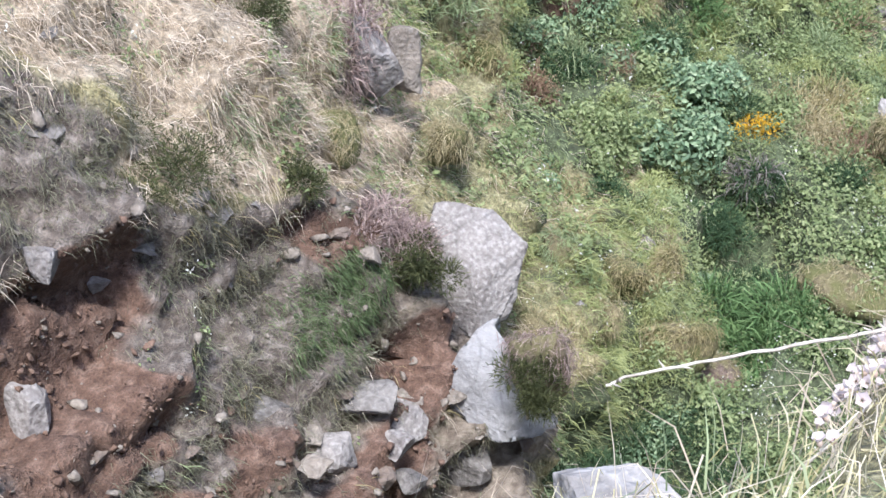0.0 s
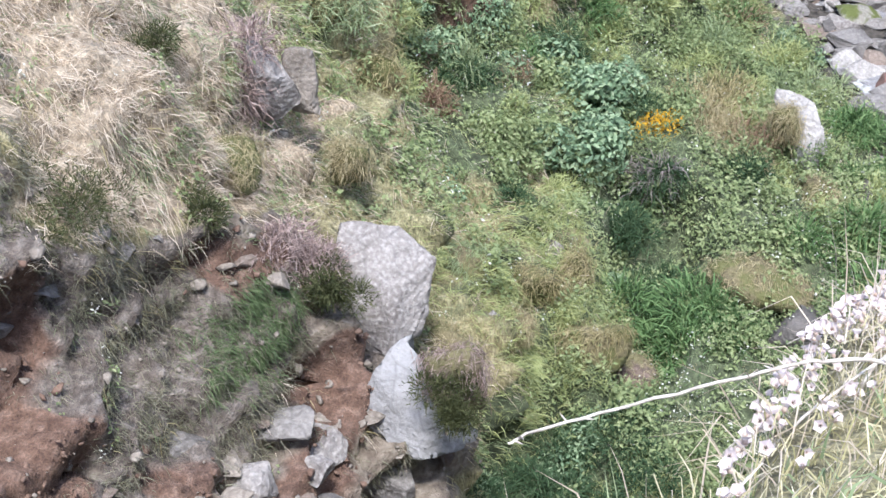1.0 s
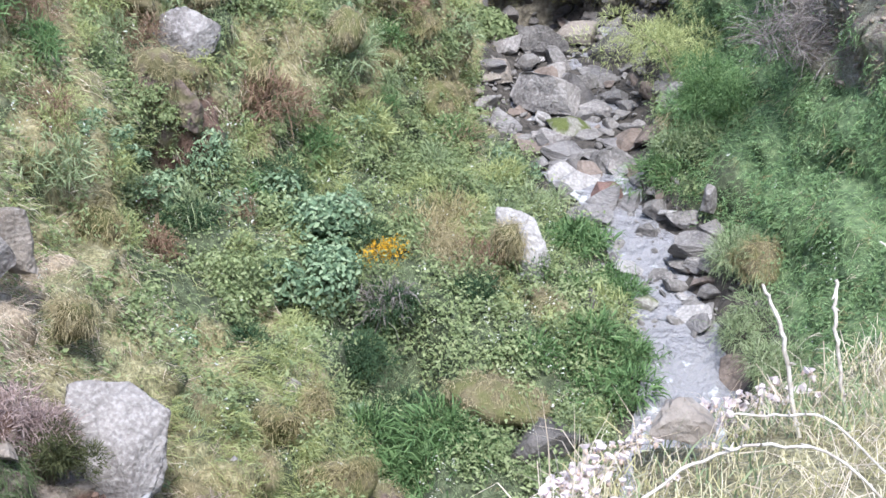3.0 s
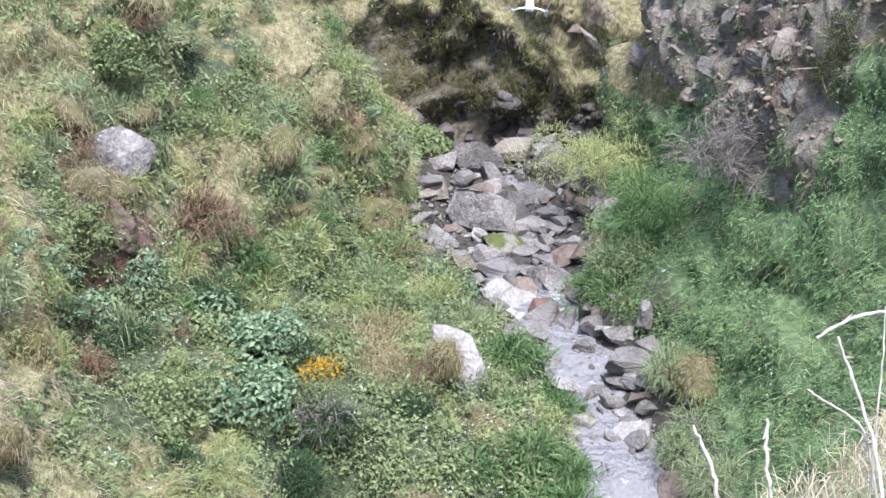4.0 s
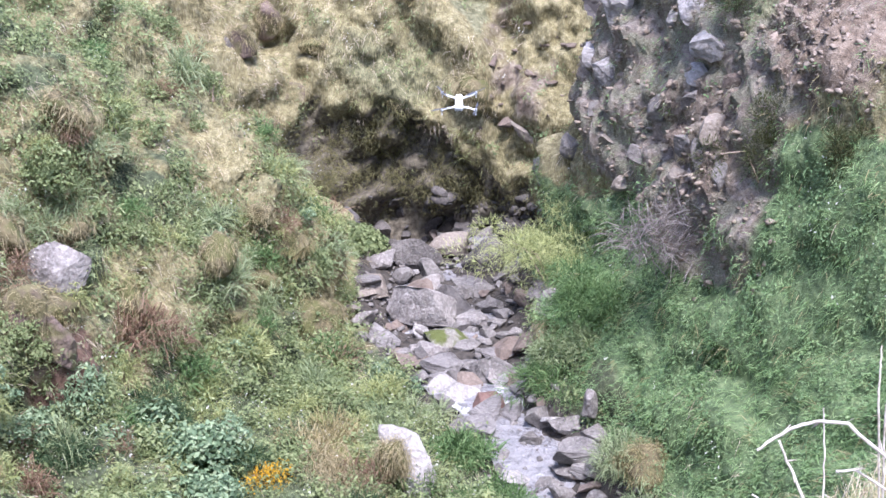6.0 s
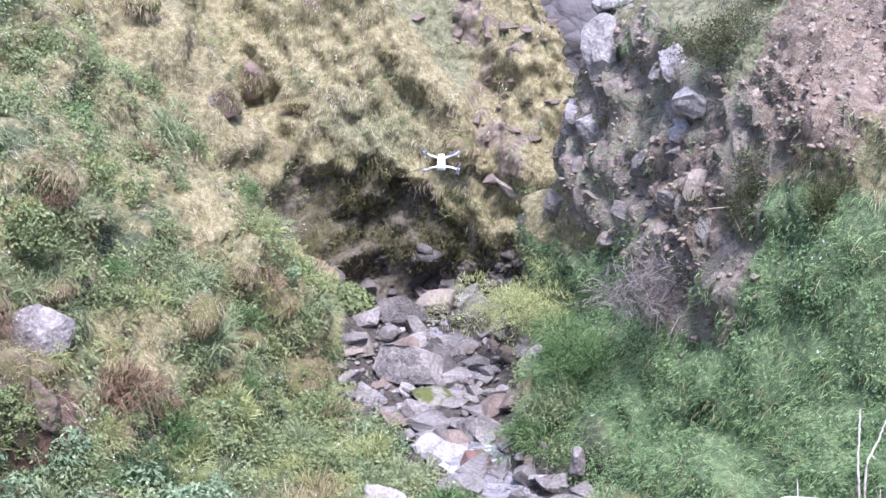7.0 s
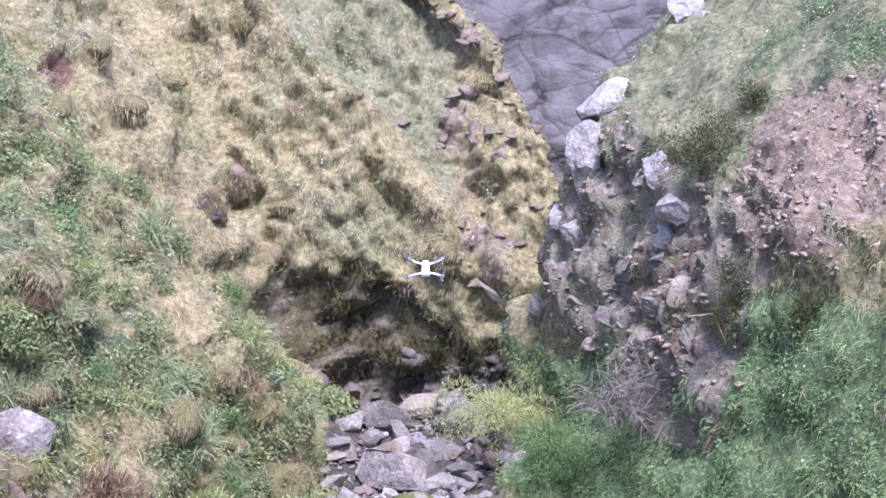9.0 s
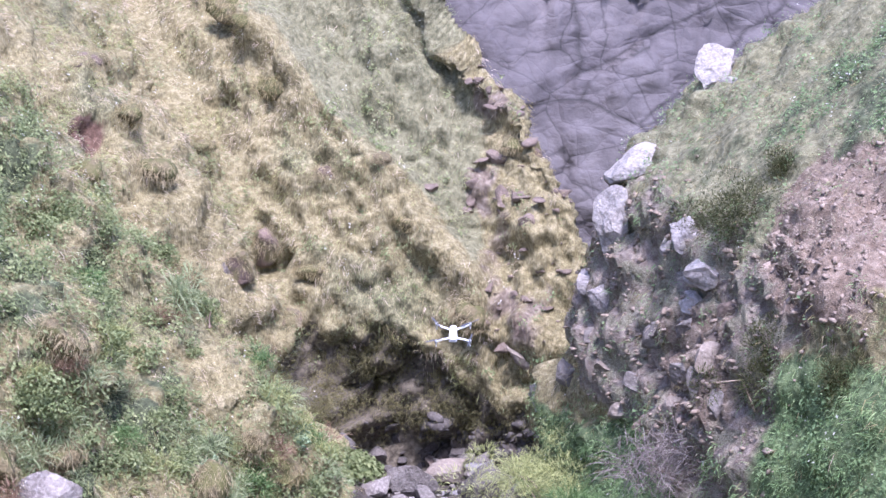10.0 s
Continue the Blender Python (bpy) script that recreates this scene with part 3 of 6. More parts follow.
def close(v, lo, hi):
    """The same lines, twice as close between lo and hi."""
    return np.sort(np.concatenate([v, ((v[1:] + v[:-1]) / 2)[(v[1:] > lo) & (v[:-1] < hi)]]))


gx, gy = close(graded(-8.0, 7.0, 0.062, 900), 2.2, 4.3), close(graded(4.8, 28.5, 0.064, 900), 23.2, 26.6)
gxx, gyy = [v.ravel() for v in np.meshgrid(gx, gy, indexing="ij")]
gp, gn, gz = surface(gxx, gyy)
ground_mesh = fast_mesh("ground", gp, quads=grid_quads(len(gx), len(gy)), smooth=True)
for zone, value in gz.items():
    ground_mesh.attributes.new(zone, "FLOAT", "POINT").data.foreach_set("value", np.ascontiguousarray(value, np.float32))
ground_mesh.materials.append(GROUND)
ground = tagged(new("ground", ground_mesh), "steep grassy gully sides of turf, earth and rock", "ground", kind="structure")


GDIST = np.linalg.norm(gp, axis=1)
GDIR = gp / GDIST[:, None]


def seat(x, y, z, sink=0.0):
    """The first point of the ground on the way from the near bank to this place, and a little into it."""
    v = np.array((x, y, z), float)
    r = np.linalg.norm(v)
    near = (GDIR @ (v / r) > 0.99999) & (np.abs(GDIST - r) < 2.5)
    if not near.any():
        return tuple(v)
    return tuple(v / r * (np.sort(GDIST[near])[near.sum() // 3] + sink))


def ground_z(x, y):
    return surface(np.array([x], float), np.array([y], float))[0][0, 2]


# ---------------------------------------------------------------- sea cliff beyond the gully
def sea_cliff():
    u, v = np.linspace(-14, 30, 220), np.linspace(-22, 10, 150)
    uu, vv = [a.ravel() for a in np.meshgrid(u, v, indexing="ij")]
    p = np.stack([uu, 47 + 0.45 * (vv + 24) + 0 * uu, vv], 1)
    q = p @ np.array(Euler((0.2, 0.5, 0.35)).to_matrix()).T
    blocks = 0
    for size, tilt, off in ((5.5, 0.17, 0.35), (2.1, 0.17, 0.16), (0.8, 0.14, 0.05)):
        c = q / size + 0.25 * np.stack([fbm(q, size, 2, seed=k) for k in (25, 26, 27)], 1)
        best, cell = np.full(len(q), 9.0), np.zeros((len(q), 4))
        for i in range(27):
            at = np.floor(c).astype(int) + (i // 9 - 1, i // 3 % 3 - 1, i % 3 - 1)
            k = PERM[(PERM[(PERM[at[:, 0] & 255] + at[:, 1]) & 255] + at[:, 2]) & 255]
            off_c = c - at - 0.5 - 0.45 * GRAD[k]
            near = (off_c ** 2).sum(1)
            win = near < best
            best[win] = near[win]
            g = GRAD[(k + 77) & 255]
            cell[win] = np.concatenate([g, (off_c * g).sum(1)[:, None]], 1)[win]
        blocks = blocks + size * tilt * cell[:, 3] + off * cell[:, 0]
    d = blocks + 1.2 * fbm(q * (1, 0.6, 1), 9, 3, seed=21) + 0.25 * fbm(q * (1, 1, 2.2), 1.6, 4, 0.55, seed=23)
    p = p + d[:, None] * np.array((0, -0.88, 0.48))
    i = np.arange(len(p)).reshape(len(u), len(v))
    rim = np.concatenate([i[:, 0], i[-1, 1:], i[-2::-1, -1], i[0, -2:0:-1]])
    back = p[rim] + (0, 14, 0)
    k = len(p) + np.arange(len(rim))
    quads = np.concatenate([grid_quads(len(u), len(v)), np.stack([rim, np.roll(rim, -1), np.roll(k, -1), k], 1)])
    ob = new("sea_cliff", fast_mesh("sea_cliff", np.concatenate([p, back]), quads=quads, smooth=True))
    ob.data.materials.append(ROCKS["sea"])
    return tagged(ob, "grey jointed sea cliff closing the gully mouth, bluish haze in its colour", "cliff", kind="structure")


sea_cliff()


# ---------------------------------------------------------------- stones
def ball(level):
    bm = bmesh.new()
    bmesh.ops.create_icosphere(bm, subdivisions=level, radius=1)
    bm.verts.ensure_lookup_table()
    v = np.array([p.co for p in bm.verts])
    f = np.array([[p.index for p in t.verts] for t in bm.faces])
    bm.free()
    return v, f


BALLS = {k: ball(k) for k in (3, 4, 5)}


def stone_mesh(size, seed, level=4, facets=15, rough=0.06, flat=1.0):
    """An angular stone: a ball cut by random planes, then weathered."""
    rs = np.random.RandomState(seed)
    v, f = BALLS[level]
    v = v * 1.25
    for _ in range(facets):
        n = rs.normal(size=3) * (1, 1, flat)
        n /= np.linalg.norm(n)
        over = v @ n - rs.uniform(0.42, 0.8)
        v = v - np.maximum(over, 0)[:, None] * n * 0.96
    v = v / np.abs(v).max(0)
    p = v * np.array(size) / 2
    r = v / np.linalg.norm(v, axis=1)[:, None]
    s = float(np.mean(size))
    p = p + r * (rough * s * fbm(p + seed, s * 0.45, 4, 0.55))[:, None]
    return p, f


def cut_stone(name, kind, x, y, z, unit_size, planes, seed, label, thick=0.5):
    """A large boulder bounded by the given faces (right, up, distance), seen from the near bank."""
    v, f = BALLS[5]
    v = v * 1.9
    for a, b, d in planes:
        n = np.array((a, 0.16, b)) / math.sqrt(a * a + b * b + 0.0256)
        v = v - np.maximum(v @ n - d, 0)[:, None] * n * 0.99
    for n, d in (((0.15, -0.97, 0.2), thick), ((-0.45, -0.85, -0.3), thick * 1.12), ((0.5, -0.8, -0.25), thick * 1.1), ((0, 1, 0), thick)):
        n = np.array(n) / np.linalg.norm(n)
        v = v - np.maximum(v @ n - d, 0)[:, None] * n * 0.99
    p = v * unit_size
    r = unit_rows(p)
    p = p + r * (0.06 * fbm(p + seed, 0.42, 5, 0.55) + 0.012 * fbm(p + seed, 0.07, 3, 0.6))[:, None]
    ob = new(name, fast_mesh(name, p, tris=f, smooth=True))
    ob.data.materials.append(ROCKS[kind])
    toward = Vector((x, y, z))
    side = Vector((y, -x, 0)).normalized()
    ahead = toward.normalized()
    up = side.cross(ahead)
    m = Matrix((side, ahead, up)).transposed().to_4x4()
    ob.matrix_world = Matrix.Translation(toward) @ m
    return tagged(ob, label, "rock")


def unit_rows(v):
    return v / (np.linalg.norm(v, axis=1)[:, None] + 1e-9)


def stone(name, kind, x, y, z, w, h, seed, label, turn=0.0, tilt=0.0, depth=0.8, level=None, rough=0.06, facets=15, group="", sink=0.06):
    level = level or (4 if w > 0.45 else 3)
    w, h = w * 1.1, h * 1.08
    p, f = stone_mesh((w, w * depth, h), seed, level, facets, rough, 1.0)
    ob = new(name, fast_mesh(name, p, tris=f, smooth=False))
    ob.data.polygons.foreach_set("use_smooth", np.zeros(len(f), bool))
    ob.data.materials.append(ROCKS[kind])
    if "stream bed" in label and sink == 0.06:
        sink = -0.16
    if z > -30 and sink is not None:
        x, y, z = seat(x, y, z, sink * w)
    ob.matrix_world = pose(x, y, z, tilt, 0, turn)
    return tagged(ob, label, "rock", group)


cut_stone("boulder", "pale", -3.49, 10.61, -8.79, 0.51, ((0.974, -0.225, 0.667), (0.695, 0.719, 0.915), (0.05, 1, 1.09), (-0.982, 0.189, 0.68), (-0.54, -0.84, 1.10), (0.37, -0.93, 0.93)), 3, "large pale lichened granite boulder jutting from the bank", 0.45)
cut_stone("boulder", "smooth", -3.02, 9.79, -9.38, 0.49, ((0.785, 0.619, 0.52), (0.05, -1, 0.66), (-0.5, -0.866, 0.66), (-0.81, 0.59, 0.72), (0.95, -0.3, 1.15)), 4, "smooth pale granite boulder wedged under a larger one", 0.6)
stone("boulder", "grey", -3.03, 9.06, -9.55, 0.72, 0.53, 5, "grey weathered stone set in the grassy slope")
stone("boulder", "pale", -3.85, 7.95, -8.72, 0.42, 0.38, 6, "pale lichened granite boulder set in the grassy slope")
stone("boulder", "pale", -3.53, 8.7, -8.98, 0.51, 0.35, 7, "pale lichened granite boulder set in the grassy slope")
stone("stone", "pale", -3.53, 8.51, -9.06, 0.32, 0.23, 8, "pale lichened granite boulder set in the grassy slope")
stone("stone", "brown", -2.75, 9.83, -9.95, 0.2, 0.25, 9, "brown angular stone set in the grassy slope")
stone("boulder", "pale", -5.15, 6.18, -7.19, 0.52, 0.5, 10, "pale lichened granite boulder set in the grassy slope")
stone("stone", "pale", -5.25, 7.27, -6.96, 0.21, 0.13, 11, "pale lichened granite boulder set in the grassy slope")
stone("stone", "pale", -5.48, 6.99, -6.65, 0.32, 0.34, 12, "pale lichened granite boulder set in the grassy slope")
stone("standing_stone", "pale", -4.68, 11.26, -7.21, 0.42, 0.85, 13, "tall grey upright stone in the peaty slope", rough=0.09, facets=10, sink=None)
stone("standing_stone", "warm", -4.52, 11.52, -7.39, 0.32, 0.8, 14, "brownish upright stone beside a grey one", rough=0.09, facets=10, sink=None)
stone("boulder", "grey", -5.83, 7.66, -5.97, 0.49, 0.28, 15, "grey weathered stone set in the grassy slope", sink=0.3)
stone("boulder", "grey", -6.09, 8.12, -5.47, 0.5, 0.25, 16, "grey weathered stone set in the grassy slope", sink=0.3)
stone("stone", "pale", -2.52, 13.53, -10.27, 0.21, 0.28, 17, "pale lichened granite boulder set in the grassy slope")
stone("stone", "pale", -2.88, 12.15, -10.17, 0.17, 0.24, 18, "pale lichened granite boulder set in the grassy slope")
stone("stone", "pale", -4.28, 10.93, -7.95, 0.11, 0.2, 20, "pale lichened granite boulder set in the grassy slope")
stone("peat_bank", "heath", -4.10, 15.91, -8.18, 0.5, 0.95, 31, "bare brown peat face under overhanging grass", rough=0.12, facets=9, sink=None)
stone("boulder", "grey", -4.3, 7.7, -8.18, 0.56, 0.26, 21, "grey weathered stone set in the grassy slope")
stone("boulder", "grey", -3.85, 8.47, -8.62, 0.68, 0.23, 22, "grey weathered stone set in the grassy slope")
stone("boulder", "dark", 0.27, 13.52, -10.75, 0.92, 0.61, 24, "dark damp boulder set in the grassy slope")
stone("stone", "warm", 0.36, 3.08, -2.47, 0.16, 0.09, 25, "brownish weathered stone set in the grassy slope", rough=0.13)
cut_stone("boulder", "white", -0.03, 16.12, -10.0, 0.41, ((0.93, 0.37, 0.34), (-0.95, -0.3, 0.42), (0.25, 1, 0.88), (-0.2, -1, 0.95), (0.8, -0.6, 0.8)), 26, "white slanting rock slab in a grassy mound", 0.5)
stone("stone", "pale", 0.69, 15.51, -10.32, 0.2, 0.46, 27, "pale lichened granite boulder in the stream bed")
cut_stone("boulder", "pale", -4.12, 16.74, -7.62, 0.42, ((0.55, 0.83, 0.62), (-0.95, 0.3, 0.75), (0.93, -0.35, 0.85), (0.1, -1, 0.6), (-0.5, 0.86, 0.62)), 30, "pale grey rock face under a turf lip", 0.45)
stone("boulder", "pale", 0.08, 20.78, -10.23, 0.94, 0.86, 31, "pale lichened granite boulder in the stream bed", sink=None)
stone("boulder", "grey", 0.04, 22.79, -10.31, 0.8, 0.66, 32, "grey weathered stone in the stream bed", sink=None)
stone("boulder", "warm", 0.49, 23.25, -10.38, 0.72, 0.45, 33, "brownish weathered stone in the stream bed", sink=None)
stone("boulder", "dark", 1.15, 22.68, -10.32, 0.88, 0.62, 34, "dark damp boulder in the stream bed", sink=None)
stone("boulder", "warm", -0.61, 21.52, -10.21, 0.51, 0.34, 35, "brownish weathered stone in the stream bed", sink=None)
stone("stone", "pale", -0.76, 20.41, -10.20, 0.34, 0.34, 36, "pale lichened granite boulder in the stream bed")
stone("stone", "pale", -0.53, 19.95, -10.27, 0.32, 0.36, 37, "pale lichened granite boulder in the stream bed")
stone("boulder", "brown", 1.3, 19.58, -10.33, 0.55, 0.33, 38, "brown angular stone in the stream bed", sink=None)
stone("boulder", "grey", 0.99, 19.07, -10.32, 0.77, 0.42, 39, "grey weathered stone in the stream bed", sink=None)
stone("boulder", "slate", 0.39, 19.2, -10.35, 0.69, 0.31, 40, "layered grey slate slab in the stream bed", sink=None)
stone("boulder", "slate", 0.24, 18.92, -10.38, 0.46, 0.19, 41, "layered grey slate slab in the stream bed", sink=None)
stone("boulder", "red", 0.91, 18.09, -10.33, 0.49, 0.32, 42, "rust-coloured stone in the stream bed", sink=None)
stone("boulder", "slate", 0.75, 17.51, -10.32, 0.68, 0.36, 43, "layered grey slate slab in the stream bed", sink=None)
stone("boulder", "grey", 1.53, 17.65, -10.23, 0.43, 0.29, 44, "grey weathered stone in the stream bed")
stone("boulder", "grey", 1.81, 17.23, -10.14, 0.47, 0.23, 45, "grey weathered stone in the stream bed")
stone("stone", "pale", 2.1, 17.11, -9.78, 0.22, 0.39, 46, "pale lichened granite boulder set in the grassy slope", sink=None)
stone("boulder", "slate", 1.97, 16.68, -10.18, 0.66, 0.35, 47, "layered grey slate slab in the stream bed", sink=None)
stone("boulder", "grey", 2.17, 16.66, -9.94, 0.43, 0.23, 48, "grey weathered stone in the stream bed")
stone("stone", "moss", 1.32, 15.76, -10.45, 0.31, 0.28, 50, "moss-covered boulder in the stream bed")
stone("boulder", "pale", 1.83, 19.67, -9.67, 0.39, 0.54, 51, "pale lichened granite boulder set in the grassy slope", sink=None)
stone("boulder", "moss", 0.41, 20.17, -10.38, 0.64, 0.27, 52, "moss-covered boulder in the stream bed")
stone("boulder", "grey", 0.67, 21.49, -10.39, 0.42, 0.29, 53, "grey weathered stone in the stream bed")
stone("boulder", "grey", 1.0, 21.08, -10.37, 0.5, 0.33, 54, "grey weathered stone in the stream bed")
stone("boulder", "grey", 1.28, 20.81, -10.37, 0.38, 0.3, 55, "grey weathered stone in the stream bed")
stone("boulder", "grey", 0.94, 21.81, -10.42, 0.43, 0.21, 56, "grey weathered stone in the stream bed")
stone("boulder", "grey", -0.23, 19.46, -10.32, 0.47, 0.28, 57, "grey weathered stone in the stream bed")
stone("boulder", "brown", 0.09, 19.4, -10.38, 0.39, 0.23, 58, "brown angular stone in the stream bed")
stone("stone", "grey", 1.4, 17.26, -10.34, 0.33, 0.24, 59, "grey weathered stone in the stream bed")
stone("boulder", "grey", 1.81, 16.52, -10.37, 0.42, 0.24, 60, "grey weathered stone in the stream bed")
stone("stone", "grey", 2.11, 16.23, -10.19, 0.34, 0.3, 61, "grey weathered stone in the stream bed")
stone("stone", "grey", 1.72, 16.19, -10.45, 0.34, 0.21, 62, "grey weathered stone in the stream bed")
stone("stone", "grey", 2.06, 15.93, -10.36, 0.34, 0.23, 63, "grey weathered stone in the stream bed")
stone("stone", "grey", 1.52, 16.35, -10.44, 0.27, 0.18, 64, "grey weathered stone in the stream bed")
stone("stone", "grey", 1.82, 15.81, -10.48, 0.3, 0.16, 65, "grey weathered stone in the stream bed")
stone("stone", "pale", 0.25, 21.94, -10.38, 0.34, 0.38, 66, "pale lichened granite boulder in the stream bed")
stone("boulder", "grey", -0.26, 22.12, -10.37, 0.43, 0.35, 67, "grey weathered stone in the stream bed")
stone("boulder", "crag", 2.09, 21.69, -8.47, 0.74, 0.66, 68, "pale weathered crag block set in the grassy slope", rough=0.13, facets=11, sink=-0.12)
slab = stone("stone", "warm", 1.84, 23.96, -8.81, 0.17, 0.85, 69, "brown slab leaning in the wet cleft", depth=0.9, sink=0.0)
slab.matrix_world = slab.matrix_world @ pose(0, 0, 0, 0, -42, 0)
stone("stone", "grey", 0.5, 20.76, -10.40, 0.28, 0.2, 70, "grey weathered stone in the stream bed")
stone("stone", "grey", 0.73, 20.48, -10.40, 0.32, 0.21, 71, "grey weathered stone in the stream bed")
stone("stone", "grey", 1.01, 20.31, -10.40, 0.27, 0.19, 72, "grey weathered stone in the stream bed")
stone("stone", "grey", 1.25, 20.22, -10.40, 0.32, 0.18, 73, "grey weathered stone in the stream bed")
stone("boulder", "grey", 0.72, 19.95, -10.40, 0.37, 0.19, 74, "grey weathered stone in the stream bed")
stone("stone", "warm", -0.75, 21.16, -10.15, 0.33, 0.22, 75, "brownish weathered stone in the stream bed")
stone("stone", "warm", -0.93, 20.51, -10.07, 0.24, 0.24, 76, "brownish weathered stone in the stream bed")
stone("boulder", "slate", 1.96, 16.4, -10.30, 0.41, 0.27, 77, "layered grey slate slab in the stream bed")
stone("stone", "brown", 1.3, 18.78, -10.34, 0.3, 0.2, 78, "brown angular stone in the stream bed")
stone("boulder", "crag", 3.45, 19.07, -5.32, 0.5, 0.44, 80, "pale weathered crag block set in the grassy slope", rough=0.13, facets=11, sink=-0.12)
stone("boulder", "crag", 3.53, 18.07, -5.54, 0.43, 0.38, 81, "pale weathered crag block set in the grassy slope", rough=0.13, facets=11, sink=-0.12)
stone("stone", "crag", 3.43, 18.19, -5.90, 0.27, 0.3, 82, "pale weathered crag block set in the grassy slope", rough=0.13, facets=11, sink=-0.12)
stone("stone", "crag", 3.29, 19.51, -5.64, 0.25, 0.32, 84, "pale weathered crag block set in the grassy slope", rough=0.13, facets=11, sink=-0.12)
stone("stone", "pale", -2.73, 22.94, -6.93, 0.14, 0.43, 87, "pale lichened granite boulder set in the grassy slope")
stone("boulder", "brown", 1.82, 25.26, -6.35, 0.49, 0.18, 88, "brown angular stone set in the grassy slope", rough=0.1, facets=9, sink=0.2)
stone("stone", "brown", 1.91, 24.94, -6.74, 0.35, 0.3, 89, "brown angular stone set in the grassy slope", rough=0.1, facets=9, sink=0.2)
stone("stone", "brown", 2.13, 25.59, -5.78, 0.32, 0.3, 90, "brown angular stone set in the grassy slope", rough=0.1, facets=9, sink=0.2)
stone("boulder", "crag", 2.68, 20.9, -6.71, 0.47, 0.39, 91, "pale weathered crag block set in the grassy slope", rough=0.13, facets=11, sink=-0.12)
stone("stone", "grey", 3.39, 17.46, -6.67, 0.27, 0.4, 93, "grey weathered stone set in the grassy slope")
stone("boulder", "warm", 2.75, 19.5, -7.83, 0.37, 0.3, 94, "brownish weathered stone set in the grassy slope")
stone("boulder", "grey", 2.26, 21.36, -8.03, 0.49, 0.49, 95, "grey weathered stone set in the grassy slope")
stone("boulder", "grey", 3.1, 19.08, -6.66, 0.36, 0.43, 96, "grey weathered stone set in the grassy slope")
edge_slab = stone("boulder", "white", 3.21, 21.58, -5.03, 0.85, 0.42, 99, "pale rounded slab on the crag edge", rough=0.1, facets=9, sink=None)
edge_slab.matrix_world = edge_slab.matrix_world @ pose(0, 0, 0, 0, -32, 0)
stone("boulder", "white", 3.52, 18.23, -5.54, 0.4, 0.4, 203, "pale angular block sitting on the crag", rough=0.1, facets=10, sink=None)
stone("boulder", "white", 3.48, 18.47, -5.98, 0.3, 0.28, 204, "small pale block under a larger one", rough=0.1, facets=10, sink=None)
stone("boulder", "white", 4.44, 22.45, -3.86, 0.62, 0.7, 205, "white angular rock on the skyline of the crag", rough=0.12, facets=9, sink=None)
stone("boulder", "white", 4.53, 21.87, -4.07, 0.42, 0.4, 206, "white angular rock beside a larger one", rough=0.12, facets=9, sink=None)
stone("boulder", "brown", 1.45, 26.47, -4.88, 0.43, 0.23, 100, "brown angular stone set in the grassy slope", rough=0.1, facets=9, sink=0.2)
stone("boulder", "brown", 1.54, 25.73, -5.83, 0.42, 0.26, 101, "brown angular stone set in the grassy slope", rough=0.1, facets=9, sink=0.2)
stone("stone", "brown", 1.57, 25.23, -6.39, 0.35, 0.37, 102, "brown angular stone set in the grassy slope", rough=0.1, facets=9, sink=0.2)
stone("stone", "brown", 1.02, 25.31, -6.50, 0.21, 0.22, 103, "brown angular stone set in the grassy slope", rough=0.1, facets=9, sink=0.2)
stone("stone", "brown", 1.94, 25.88, -5.46, 0.17, 0.22, 105, "brown angular stone set in the grassy slope", rough=0.1, facets=9, sink=0.2)
stone("boulder", "warm", -4.22, 7.94, -8.24, 0.48, 0.17, 106, "brownish weathered stone set in the grassy slope", rough=0.12, facets=9, sink=0.5)
stone("boulder", "brown", -3.99, 8.35, -8.47, 0.4, 0.16, 107, "brown angular stone set in the grassy slope", rough=0.12, facets=9, sink=0.5)
stone("boulder", "grey", -4.31, 7.61, -8.21, 0.51, 0.17, 108, "grey weathered stone set in the grassy slope", rough=0.12, facets=9, sink=0.5)
stone("boulder", "warm", -4.04, 7.9, -8.52, 0.44, 0.15, 109, "brownish weathered stone set in the grassy slope", rough=0.12, facets=9, sink=0.5)
stone("boulder", "brown", -3.8, 8.46, -8.69, 0.36, 0.21, 110, "brown angular stone set in the grassy slope", rough=0.12, facets=9, sink=0.5)
stone("boulder", "warm", -3.56, 8.96, -8.91, 0.47, 0.16, 111, "brownish weathered stone set in the grassy slope", rough=0.12, facets=9, sink=0.5)
stone("boulder", "brown", -4.07, 7.62, -8.57, 0.39, 0.13, 112, "brown angular stone set in the grassy slope", rough=0.12, facets=9, sink=0.5)
stone("stone", "grey", -3.75, 8.7, -8.70, 0.26, 0.18, 113, "grey weathered stone set in the grassy slope", rough=0.12, facets=9, sink=0.5)
stone("boulder", "brown", -4.29, 7.34, -8.32, 0.38, 0.17, 114, "brown angular stone set in the grassy slope", rough=0.12, facets=9, sink=0.5)
stone("stone", "warm", -3.91, 7.77, -8.76, 0.26, 0.11, 115, "brownish weathered stone set in the grassy slope", rough=0.12, facets=9, sink=0.5)
stone("stone", "grey", -5.07, 8.36, -6.89, 0.3, 0.15, 116, "grey weathered stone set in the grassy slope", rough=0.12, facets=9, sink=0.5)
stone("stone", "grey", -4.92, 8.47, -7.08, 0.34, 0.15, 117, "grey weathered stone set in the grassy slope", rough=0.12, facets=9, sink=0.5)
stone("stone", "grey", -4.81, 8.78, -7.16, 0.26, 0.12, 118, "grey weathered stone set in the grassy slope", rough=0.12, facets=9, sink=0.5)
stone("stone", "grey", -5.14, 8.13, -6.87, 0.25, 0.12, 119, "grey weathered stone set in the grassy slope", rough=0.12, facets=9, sink=0.5)
